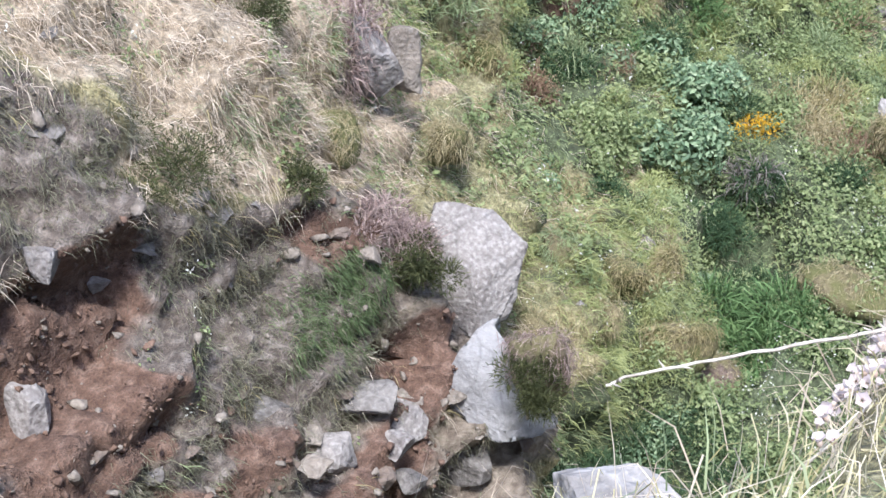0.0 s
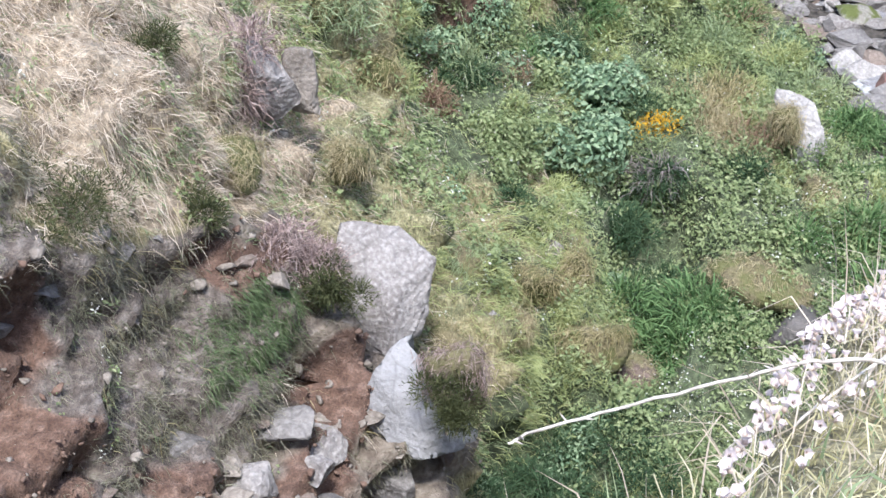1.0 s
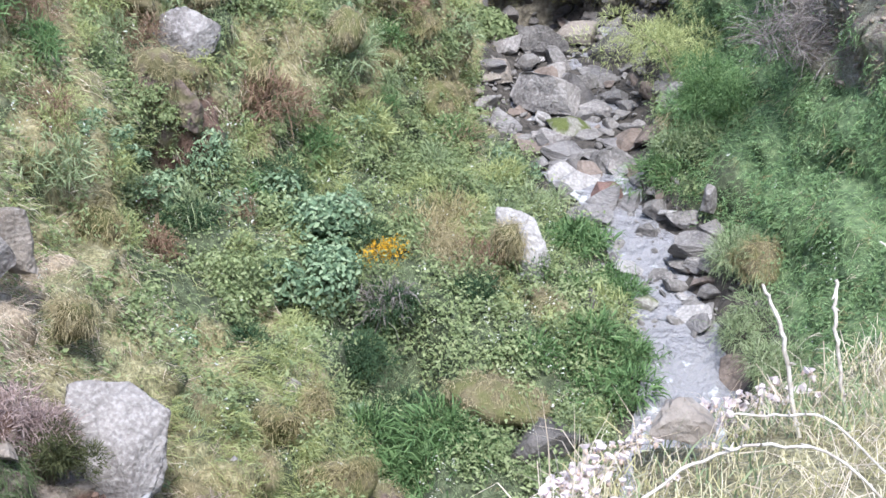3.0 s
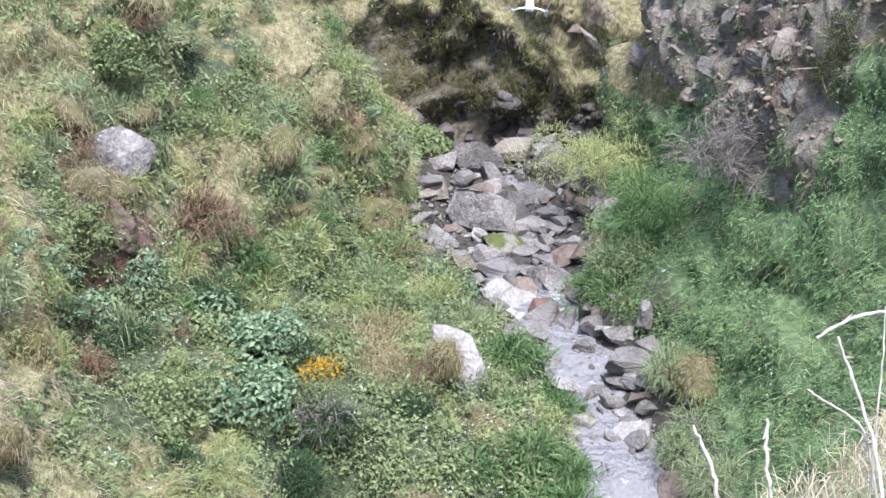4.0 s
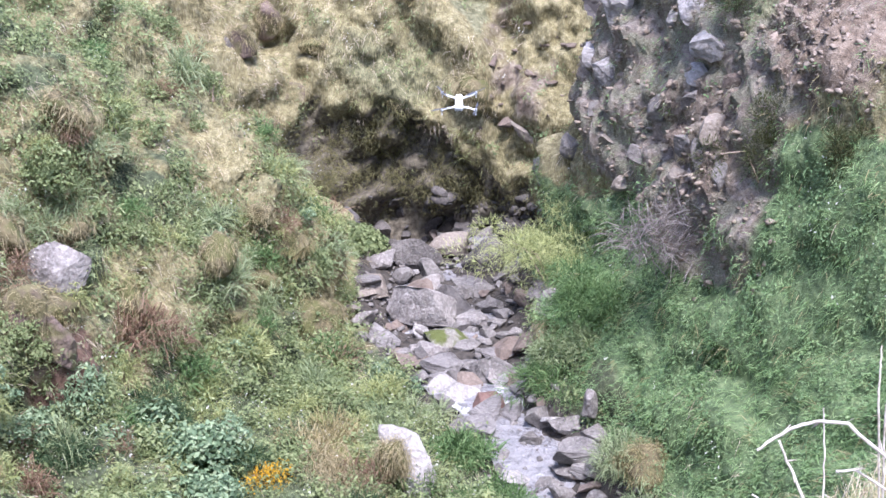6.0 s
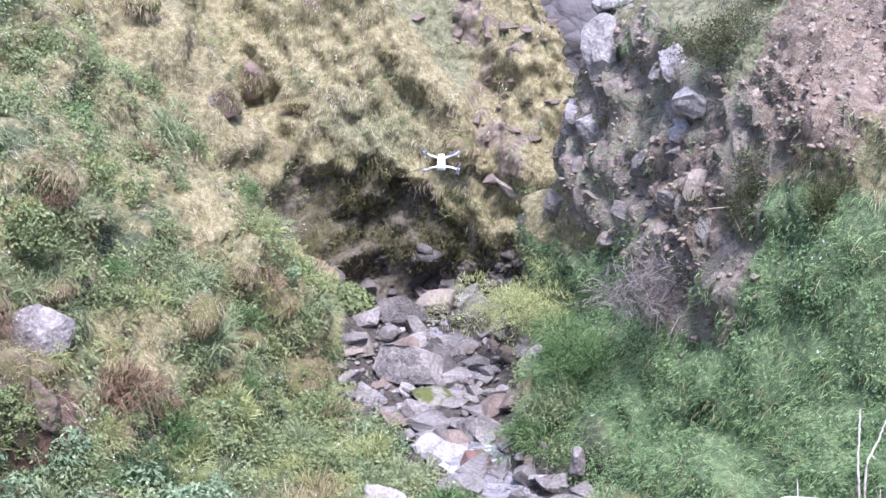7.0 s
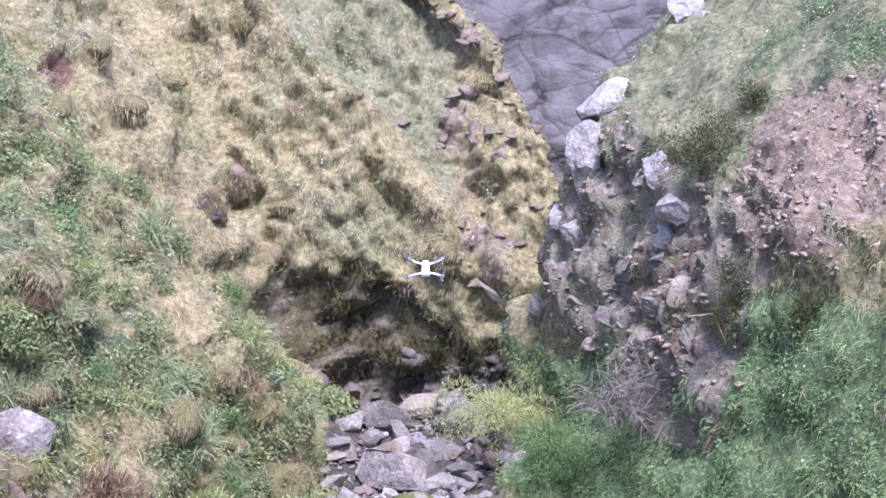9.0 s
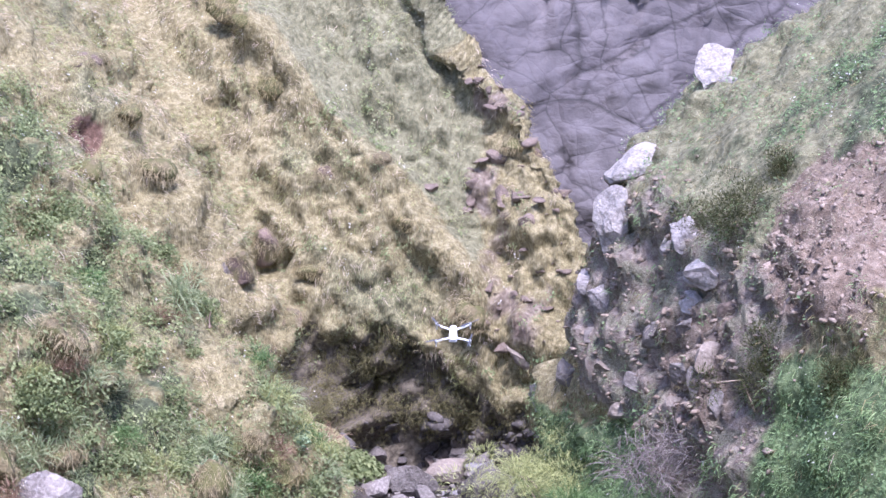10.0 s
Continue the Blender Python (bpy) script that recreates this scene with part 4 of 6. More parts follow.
stone("stone", "grey", -5.17, 7.77, -6.93, 0.33, 0.11, 120, "grey weathered stone set in the grassy slope", rough=0.12, facets=9, sink=0.5)
stone("stone", "grey", -4.6, 8.96, -7.42, 0.31, 0.12, 121, "grey weathered stone set in the grassy slope", rough=0.12, facets=9, sink=0.5)
stone("stone", "brown", -4.33, 9.32, -7.69, 0.27, 0.12, 122, "brown angular stone set in the grassy slope", rough=0.12, facets=9)
stone("stone", "warm", -4.11, 9.48, -7.97, 0.23, 0.12, 123, "brownish weathered stone set in the grassy slope", rough=0.12, facets=9)
stone("stone", "brown", -4.15, 9.31, -7.97, 0.18, 0.1, 124, "brown angular stone set in the grassy slope", rough=0.12, facets=9)
stone("stone", "grey", -5.78, 7.62, -6.08, 0.28, 0.16, 125, "grey weathered stone set in the grassy slope", rough=0.12, facets=9, sink=0.5)
stone("stone", "grey", -5.63, 7.95, -6.20, 0.25, 0.16, 126, "grey weathered stone set in the grassy slope", rough=0.12, facets=9, sink=0.5)
stone("stone", "brown", -3.56, 8.16, -9.14, 0.32, 0.16, 127, "brown angular stone set in the grassy slope", rough=0.12, facets=9, sink=0.5)
stone("stone", "grey", -3.35, 8.47, -9.36, 0.32, 0.17, 128, "grey weathered stone set in the grassy slope", rough=0.12, facets=9, sink=0.5)
stone("stone", "warm", -3.33, 9.31, -9.14, 0.29, 0.14, 129, "brownish weathered stone set in the grassy slope", rough=0.12, facets=9)
stone("stone", "brown", -4.47, 7.62, -7.99, 0.3, 0.13, 130, "brown angular stone set in the grassy slope", rough=0.12, facets=9, sink=0.5)
stone("stone", "brown", -4.54, 6.98, -8.07, 0.25, 0.14, 131, "brown angular stone set in the grassy slope", rough=0.12, facets=9, sink=0.5)
stone("stone", "grey", -4.62, 6.64, -7.99, 0.28, 0.14, 132, "grey weathered stone set in the grassy slope", rough=0.12, facets=9, sink=0.5)
stone("stone", "brown", -4.86, 6.35, -7.69, 0.24, 0.12, 133, "brown angular stone set in the grassy slope", rough=0.12, facets=9, sink=0.5)
stone("stone", "warm", 3.16, 17.97, -7.15, 0.35, 0.28, 134, "brownish weathered stone set in the grassy slope")
stone("stone", "grey", 2.92, 19.22, -7.33, 0.32, 0.29, 135, "grey weathered stone set in the grassy slope")
stone("boulder", "warm", 2.62, 20.39, -7.51, 0.39, 0.31, 136, "brownish weathered stone set in the grassy slope")
stone("boulder", "warm", 3.5, 17.4, -6.30, 0.4, 0.33, 137, "brownish weathered stone set in the grassy slope")
stone("stone", "brown", 3.71, 17.21, -5.69, 0.33, 0.26, 138, "brown angular stone set in the grassy slope")
stone("stone", "grey", 3.27, 17.88, -6.75, 0.3, 0.41, 139, "grey weathered stone set in the grassy slope")
stone("boulder", "brown", 2.97, 18.5, -7.59, 0.36, 0.26, 140, "brown angular stone set in the grassy slope")
stone("stone", "grey", 2.53, 20.93, -7.29, 0.35, 0.28, 141, "grey weathered stone set in the grassy slope")
stone("stone", "grey", 3.36, 18.14, -6.20, 0.3, 0.3, 142, "grey weathered stone set in the grassy slope")
stone("stone", "grey", 3.5, 16.95, -6.76, 0.33, 0.39, 143, "grey weathered stone set in the grassy slope")
stone("stone", "brown", 0.99, 25.24, -6.61, 0.21, 0.22, 144, "brown angular stone set in the grassy slope", rough=0.1, facets=9, sink=0.2)
stone("stone", "brown", 1.2, 24.37, -8.25, 0.27, 0.18, 145, "brown angular stone set in the grassy slope", rough=0.1, facets=9, sink=0.2)
stone("stone", "brown", 1.55, 24.16, -8.58, 0.34, 0.18, 146, "brown angular stone set in the grassy slope", rough=0.1, facets=9, sink=0.2)
stone("stone", "brown", 0.37, 25.61, -6.31, 0.32, 0.18, 147, "brown angular stone set in the grassy slope", rough=0.1, facets=9, sink=0.2)
stone("stone", "brown", 1.1, 25.51, -6.21, 0.25, 0.22, 148, "brown angular stone set in the grassy slope", rough=0.1, facets=9, sink=0.2)
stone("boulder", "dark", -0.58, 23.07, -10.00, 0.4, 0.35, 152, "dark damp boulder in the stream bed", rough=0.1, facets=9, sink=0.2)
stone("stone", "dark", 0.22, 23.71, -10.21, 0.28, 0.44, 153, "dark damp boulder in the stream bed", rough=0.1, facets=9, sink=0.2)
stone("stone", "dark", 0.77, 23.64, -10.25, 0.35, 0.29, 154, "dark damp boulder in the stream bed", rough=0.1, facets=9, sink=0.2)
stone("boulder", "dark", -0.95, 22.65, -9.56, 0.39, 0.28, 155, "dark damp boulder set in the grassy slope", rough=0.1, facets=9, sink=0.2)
stone("crag_pillar", "white", 2.80, 21.07, -5.80, 0.42, 1.3, 901, "pale lichened rock pillar standing on the crag edge", depth=0.9, rough=0.12, facets=11, sink=None)
stone("boulder", "crag", 2.66, 21.5, -6.75, 0.5, 0.5, 902, "pale lichened block under the rock pillar", rough=0.12, facets=11, sink=None)


# ---------------------------------------------------------------- plants
def unit(v):
    return v / (np.linalg.norm(v, axis=-1, keepdims=True) + 1e-9)


def blades(rs, roots, normals, count, length, spread, droop, width, upright=0.4):
    """Curved tapering blades, count to a tuft: vertices, triangles and quads."""
    p = np.repeat(roots, count, 0)
    n = np.repeat(normals, count, 0)
    m = len(p)
    p = p + rs.normal(size=(m, 3)) * 0.03
    d = unit(n + np.array((0, 0, upright)) + rs.normal(size=(m, 3)) * spread)
    size = (length * rs.uniform(0.55, 1.3, (m, 1)))
    q1 = p + d * size * 0.5
    e = unit(d + np.array((0, 0, -1.0)) * droop * rs.uniform(0.5, 1.5, (m, 1)))
    q2 = q1 + e * size * 0.5
    side = unit(np.cross(d, rs.normal(size=(m, 3)))) * width * rs.uniform(0.7, 1.3, (m, 1)) / 2
    v = np.stack([p - side, p + side, q1 + side * 0.8, q1 - side * 0.8, q2], 1).reshape(-1, 3)
    i = np.arange(m)[:, None] * 5
    return v, i + np.array([[3, 2, 4]]), i + np.array([[0, 1, 2, 3]])


def leaves(rs, centres, normals, size, tilt=0.7, slim=0.5):
    """Folded pointed leaves: vertices and triangles."""
    m = len(centres)
    n = unit(normals + rs.normal(size=(m, 3)) * tilt)
    a = unit(np.cross(n, rs.normal(size=(m, 3))))
    b = np.cross(n, a)
    s = size * rs.uniform(0.6, 1.35, (m, 1))
    v = np.stack([centres - a * s * 0.5, centres + b * s * slim * 0.5 + n * s * 0.1, centres + a * s * 0.5 - n * s * 0.08, centres - b * s * slim * 0.5 + n * s * 0.1], 1)
    i = np.arange(m)[:, None] * 4
    return v.reshape(-1, 3), np.concatenate([i + np.array([[0, 1, 2]]), i + np.array([[0, 2, 3]])])


def tube(points, radii, sides=6):
    """A tapering stick through the points: vertices and quads."""
    pts = np.array(points, float)
    t = unit(np.gradient(pts, axis=0))
    a = unit(np.cross(t, np.array((0.31, 0.17, 0.93))))
    b = np.cross(t, a)
    ang = np.arange(sides) * 2 * np.pi / sides
    r = np.array(radii, float).reshape(-1, 1, 1) * np.ones((len(pts), 1, 1))
    v = pts[:, None] + r * (np.cos(ang)[None, :, None] * a[:, None] + np.sin(ang)[None, :, None] * b[:, None])
    i = np.arange(len(pts) * sides).reshape(-1, sides)
    j = np.roll(i, -1, 1)
    return v.reshape(-1, 3), np.stack([i[:-1], j[:-1], j[1:], i[1:]], -1).reshape(-1, 4)


def joined(pieces):
    """Join (vertices, triangles, quads) pieces."""
    vs, ts, qs, k = [], [], [], 0
    for v, t, q in pieces:
        vs.append(v)
        if t is not None:
            ts.append(t + k)
        if q is not None:
            qs.append(q + k)
        k += len(v)
    return np.concatenate(vs), np.concatenate(ts) if ts else None, np.concatenate(qs) if qs else None


def scatter(rs, n, box, keep):
    """n places on the ground in box, spread by true area, kept with the chance that keep() gives."""
    out = []
    have = 0
    for _ in range(40):
        x, y = rs.uniform(box[0], box[1], 60000), rs.uniform(box[2], box[3], 60000)
        e = 0.05
        g = np.hypot((land(x + e, y) - land(x - e, y)) / (2 * e), (land(x, y + e) - land(x, y - e)) / (2 * e))
        ok = rs.rand(60000) * 3.2 < np.sqrt(1 + g * g)
        x, y = x[ok], y[ok]
        z = land(x, y)
        p = np.stack([x, y, z], 1)
        ok = rs.rand(len(x)) < keep(p, zones(p))
        out.append(np.stack([x[ok], y[ok]], 1))
        have += ok.sum()
        if have >= n:
            break
    xy = np.concatenate(out)[:n]
    p, nn, _ = surface(xy[:, 0], xy[:, 1])
    return p, nn


def seen(p):
    """The stretch of the gully sides that is worth planting."""
    x, y, z = p.T
    hidden = ((x > 2.2) & (y < 12.3)) | ((x > -2) & (y < 9.5)) | (z > -1.8) | ((x > 2.6) & (y > 23.5)) | (y > 30)
    return ~hidden


def bare(z):
    return np.clip((1 - z["soil"]) * (1 - 0.88 * z["rock"]) * (1 - z["bed"]) * (1 - 0.95 * z["scree"]) * (1 - 0.85 * z["cave"]) * (1 - 0.45 * z["bluff"]), 0, 1)


def dry(p):
    return np.clip(0.22 + 0.8 * fbm(p, 1.6, 3, seed=31) + 0.75 * step(-8.2, -6.5, p[:, 2]) * step(13.5, 11.5, p[:, 1]) - 0.12 * step(19, 22, p[:, 1]), 0, 1)


SIDES = (-8, 6.5, 5.0, 30.0)
HAY = blade_mat("grey_green_hay", (0.085, 0.086, 0.053), (0.155, 0.15, 0.10), (0.235, 0.224, 0.158), (0.34, 0.32, 0.24), patch=0.5)
FERN_GRASS = blade_mat("deep_green_grass", (0.07, 0.105, 0.045), (0.13, 0.18, 0.08), (0.21, 0.265, 0.13), patch=0.4)
YELLOW = blade_mat("yellow_green_shoots", (0.22, 0.25, 0.10), (0.375, 0.41, 0.175), (0.53, 0.555, 0.275), patch=0.4)


def hair(rs, roots, normals, count, length, width, lie, loose):
    """Fine grass combed down the slope, swirling from clump to clump."""
    swirl = np.stack([fbm(roots, 0.45, 2, seed=s) for s in (61, 62, 63)], 1)
    down = np.array((0, 0, -1.0)) + normals * normals[:, 2:3]
    lay = normals * (1 - lie) * 0.9 + down * lie + swirl * 0.9
    p, lay, size = np.repeat(roots, count, 0), np.repeat(lay, count, 0), np.repeat(length, count, 0)
    m = len(p)
    p = p + rs.normal(size=(m, 3)) * 0.045
    size = size * rs.uniform(0.5, 1.35, (m, 1))
    d = unit(lay + rs.normal(size=(m, 3)) * loose)
    e = unit(d + np.array((0, 0, -1.0)) * rs.uniform(0.3, 1.3, (m, 1)))
    q1 = p + d * size * 0.5
    q2 = q1 + e * size * 0.5
    side = unit(np.cross(d, rs.normal(size=(m, 3)))) * width * rs.uniform(0.6, 1.3, (m, 1)) / 2
    v = np.stack([p - side, p + side, q1 + side * 0.8, q1 - side * 0.8, q2], 1).reshape(-1, 3)
    i = np.arange(m)[:, None] * 5
    return v, i + np.array([[3, 2, 4]]), i + np.array([[0, 1, 2, 3]])


def sward(name, seed, n, keep, count, length, width, lie, loose, material, label, box=SIDES):
    rs = np.random.RandomState(seed)
    p, nn = scatter(rs, n, box, lambda p, z: keep(p, z) * seen(p))
    v, t, q = hair(rs, p - nn * 0.02, nn, count, length * (1 - 0.35 * step(18, 23, p[:, 1:2])) * rs.uniform(0.7, 1.3, (len(p), 1)), width, lie, loose)
    ob = new(name, fast_mesh(name, v, t, q))
    ob.data.materials.append(material)
    return tagged(ob, label, "grass", kind="stuff")


sward("dry_grass", 41, 6800, lambda p, z: bare(z) * (1 - 0.8 * z["sage_and_shade"]) * (1 - 0.85 * z["lush"]) * (1 - 0.55 * z["knoll"]) * (1 - z["drape"]) * (1 - 0.8 * step(9.0, 8.2, p[:, 1]) * step(-6.0, -6.4, p[:, 2])) * (1 - 0.8 * (p[:, 0] > 2)) * dry(p), 10, 0.21, 0.006, 0.72, 0.4, STRAW, "long bleached dry grass hanging over the slopes")
sward("olive_grass", 42, 8600, lambda p, z: bare(z) * (1 - 0.85 * z["bluff"]) * (1 - 0.75 * z["lush"]) * (1 - 0.7 * z["sage_and_shade"]) * (1.1 - 0.8 * dry(p)), 8, 0.17, 0.0065, 0.6, 0.28, OLIVE, "olive green tussock grass on the slopes")
sward("green_grass", 43, 7400, lambda p, z: bare(z) * (0.08 + 0.92 * z["lush"]) * (p[:, 0] < 1.6 + 0.5 * fbm(p, 1.0, 2, seed=55)), 8, 0.17, 0.0065, 0.4, 0.35, GREEN, "fresh green grass on the gully sides")
sward("upper_bank_grass", 50, 700, lambda p, z: z["straw"] * np.clip(fbm(p, 0.8, 3, seed=58) * 3 - 0.1, 0, 1), 9, 0.15, 0.006, 0.7, 0.4, GREEN, "green grass tufts among the bleached grass", (-7.5, -3.6, 7.0, 13.0))
sward("bank_side_grass", 48, 6600, lambda p, z: bare(z) * (0.15 + 0.85 * z["lush"]) * (p[:, 0] > 1.4 + 0.5 * fbm(p, 1.0, 2, seed=55)) * (1 - 0.85 * step(-5.4, -4.7, p[:, 2]) * step(15.5, 16.5, p[:, 1])), 8, 0.125, 0.0065, 0.4, 0.45, FRESH, "fresh green grass on the shaded bank", (1.0, 6.5, 12, 24))
sward("yellow_grass", 45, 6000, lambda p, z: bare(z) * np.clip(0.9 * z["knoll"] + 0.6 * fbm(p, 1.3, 2, seed=37) * step(10, 11, p[:, 1]) * (p[:, 0] < 1), 0, 1), 9, 0.19, 0.007, 0.45, 0.35, YELLOW, "yellow-green grass on the knoll and slopes")
# turf of the crag; on the back wall its grey stands for half-shade
CRAG_AND_SHADE_TURF = blade_mat("thin_grey_turf", (0.12, 0.122, 0.075), (0.215, 0.213, 0.14), (0.31, 0.302, 0.21), (0.42, 0.40, 0.30), patch=0.5)
sward("crag_grass", 44, 6400, lambda p, z: 0.8 * z["sage_and_shade"] + z["rock"] * (0.45 + fbm(p, 0.7, 3, seed=33)) * step(1, 2, p[:, 0]) + 0.03 * z["scree"] + 0.45 * z["bluff"] * (1 - z["soil"]) * np.clip(fbm(p, 0.9, 3, seed=38) * 2, 0, 1), 6, 0.085, 0.007, 0.6, 0.4, CRAG_AND_SHADE_TURF, "thin grey-green grass on crag and bank ledges, as half-shade on the back wall")


sward("bleached_grass", 47, 2100, lambda p, z: z["straw"] * (1 - 0.6 * z["rock"]) * np.clip(0.75 + 1.2 * fbm(p, 0.7, 2, seed=39), 0, 1), 13, 0.17, 0.0055, 0.72, 0.5, STRAW, "long bleached grass combed down the upper bank", (-7.5, -3.6, 7.0, 13.0))
sward("hanging_grass", 46, 3000, lambda p, z: np.clip(z["drape"] + 0.25 * z["bluff"] * (1 - z["soil"]), 0, 1), 10, 0.115, 0.0055, 0.7, 0.55, HAY, "tangled grey-green grass hanging over the earth bank", (-6.6, -3.0, 5.6, 10.6))


sward("turf_lip_grass", 49, 500, lambda p, z: blob(p, (-4.02, 9.05, -8.15), (0.45, 0.6, 0.3)), 12, 0.13, 0.006, 0.75, 0.35, FERN_GRASS, "dark green grass draped over the earth pocket", (-4.8, -3.3, 8.2, 10.2))


def herbs(name, seed, n, keep, count, spread, size, material, label, rise=0.16):
    rs = np.random.RandomState(seed)
    p, nn = scatter(rs, n, SIDES, lambda p, z: keep(p, z) * seen(p))
    tall = rs.uniform(0.3, 1.3, (len(p), 1)) * rise
    c = np.repeat(p, count, 0) + rs.normal(size=(len(p) * count, 3)) * spread + np.repeat(tall * unit(nn + (0, 0, 0.8)), count, 0) * rs.uniform(0.2, 1.1, (len(p) * count, 1))
    up = np.repeat(nn, count, 0) + np.array((0, 0, 0.5))
    v, t = leaves(rs, c, up, size * rs.uniform(0.6, 1.4, (len(p), 1)).repeat(count, 0), 0.6)
    ob = new(name, fast_mesh(name, v, t))
    ob.data.materials.append(material)
    return tagged(ob, label, "plants", kind="stuff")


herbs("leafy_herbs", 51, 7200, lambda p, z: bare(z) * (1 - 0.75 * z["pit"]) * (1 - 0.9 * z["bluff"]) * z["lush"] * (1 - 0.8 * step(22, 23.5, p[:, 1])) * (1 - 0.7 * z["knoll"]) * step(2.2, 1.6, p[:, 0]) * np.clip(0.35 + 2.2 * fbm(p, 0.55, 3, seed=34), 0.04, 1), 14, 0.06, 0.05, LEAF, "leafy green herbs and nettles covering the damp ground", 0.22)
CLOVER = blade_mat("bank_herb_leaves", (0.07, 0.13, 0.054), (0.15, 0.24, 0.108), (0.24, 0.34, 0.16), (0.34, 0.42, 0.23), patch=0.6, rough=0.6)
herbs("bank_herbs", 54, 3000, lambda p, z: bare(z) * z["lush"] * step(1.6, 2.2, p[:, 0]) * np.clip(0.5 + 1.6 * fbm(p, 0.9, 3, seed=34), 0, 1), 13, 0.055, 0.036, CLOVER, "low green herbs on the shaded bank", 0.1)
herbs("small_herbs", 52, 4600, lambda p, z: bare(z) * (1 - 0.9 * z["bluff"]) * (1 - z["drape"]) * (p[:, 0] < 2.0) * (1 - z["lush"]) * (1 - 0.85 * step(21, 23, p[:, 1])) * (1 - 0.6 * z["straw"]) * np.clip(fbm(p, 1.2, 3, seed=35) * 2.2 - 0.1, 0, 1), 12, 0.05, 0.042, LEAF, "small green herbs among the dry grass", 0.08)
BLOSSOM = blade_mat("white_petals", (0.55, 0.55, 0.48), (0.75, 0.75, 0.7), patch=0.3)
herbs("white_blossom", 53, 1200, lambda p, z: bare(z) * (1 - 0.7 * (p[:, 0] > 1.8)) * np.clip(fbm(p, 1.8, 3, seed=36) * 2 + 0.15, 0, 1) * np.clip(0.25 + 0.75 * z["lush"] + 0.6 * z["knoll"], 0, 1), 4, 0.03, 0.03, BLOSSOM, "scattered tiny white flowers among the herbs", 0.26)


# bushes: a stem or several, and leaves heaped in uneven lobes
def bush(name, x, y, z, w, h, seed, material, label, leaf=0.075, count=2600, slim=0.5, lobes=9, stem=None, blade=False, droop=0.3, depth=0.8, wild=0.45, lean=False, lobe=0.28):
    rs = np.random.RandomState(seed)
    base = new(name)
    if z > -29 and not lean:
        x, y, z = seat(x, y, z, 0.05 * h)
    base.location = (x, y, z)
    c = rs.normal(size=(lobes, 3)) * np.array((0.26 * w, 0.26 * w * depth, 0.2 * h))
    r = rs.uniform(0.72 * lobe, 1.28 * lobe, (lobes, 1)) * np.array((w, w * depth, h)) * 1.05
    k = rs.randint(0, lobes, count)
    d = unit(rs.normal(size=(count, 3)) + np.array((0, -0.15, 0.35)))
    shell = rs.uniform(0.55, 1.05, (count, 1)) ** 0.6
    p = c[k] + r[k] * d * shell
    if blade:
        v, t, q = blades(rs, p, d, 1, leaf * rs.uniform(0.6, 1.4, (count, 1)), wild, droop, slim, 0.25)
        me = fast_mesh("foliage", v, t, q)
    else:
        v, t = leaves(rs, p, d + np.array((0, 0, 0.3)), leaf, 0.65, slim)
        me = fast_mesh("foliage", v, t)
    mesh_part("foliage", me, material, base)
    foot = -0.55 * h
    for i in range(3):
        tip = c[i % lobes] * 0.8
        pts = [(rs.normal() * 0.04, rs.normal() * 0.04, foot), (tip[0] * 0.4, tip[1] * 0.4, foot * 0.3), tuple(tip)]
        v, q = tube(pts, [0.014, 0.010, 0.005], 5)
        mesh_part("stem", fast_mesh("stem", v, quads=q, smooth=True), stem or TWIG, base)
    return tagged(base, label, "bush")


TWIG = plain_mat("bare_twigs", (0.17, 0.12, 0.085), (0.36, 0.29, 0.23), 30)
ASH = blade_mat("grey_twigs", (0.12, 0.10, 0.09), (0.24, 0.21, 0.195), (0.38, 0.34, 0.32), patch=0.2)
ELDER = blade_mat("elder_leaves", (0.08, 0.13, 0.075), (0.165, 0.245, 0.14), (0.275, 0.365, 0.215), (0.42, 0.5, 0.32), patch=0.3, rough=0.55)
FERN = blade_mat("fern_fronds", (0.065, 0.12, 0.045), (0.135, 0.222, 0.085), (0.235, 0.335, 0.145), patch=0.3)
# the fern colours again, darkened to hold the shade of the hollows
SHADE_FERN = blade_mat("shaded_fern_fronds", (0.03, 0.06, 0.028), (0.06, 0.105, 0.05), (0.11, 0.165, 0.08), patch=0.3)
GORSE = blade_mat("gorse_needles", (0.035, 0.042, 0.018), (0.075, 0.085, 0.034), (0.14, 0.145, 0.065), patch=0.2)
GOLD = blade_mat("gorse_flowers", (0.50, 0.27, 0.02), (0.75, 0.45, 0.03), (0.25, 0.2, 0.04), patch=0.1)
HEATHER = blade_mat("dead_heather", (0.18, 0.125, 0.115), (0.35, 0.265, 0.24), (0.50, 0.40, 0.37), patch=0.2)
RUST = blade_mat("dead_bracken", (0.14, 0.085, 0.06), (0.25, 0.165, 0.11), (0.37, 0.27, 0.19), patch=0.3)

bush("elder_bush", -2.88, 15.25, -9.35, 1.73, 1.45, 61, ELDER, "bluish green elder bush on the gully side", 0.085, 7200, 0.5, 22, lobe=0.19)
bush("gorse_bush", -1.76, 15.5, -9.72, 0.5, 0.55, 62, GOLD, "low gorse bush covered in yellow flowers", 0.03, 1500, 0.7, 12)
bush("fern_clump", -0.95, 12.5, -10.3, 1.35, 1.05, 63, FERN, "dense bright green fern clump in the gully bottom", 0.26, 4200, 0.02, 9, blade=True, droop=0.9)
bush("green_bush", 0.45, 14.5, -10.35, 1.2, 0.7, 64, FERN, "low bright green bush beside the stream", 0.16, 3000, 0.018, 8, blade=True, droop=0.8)
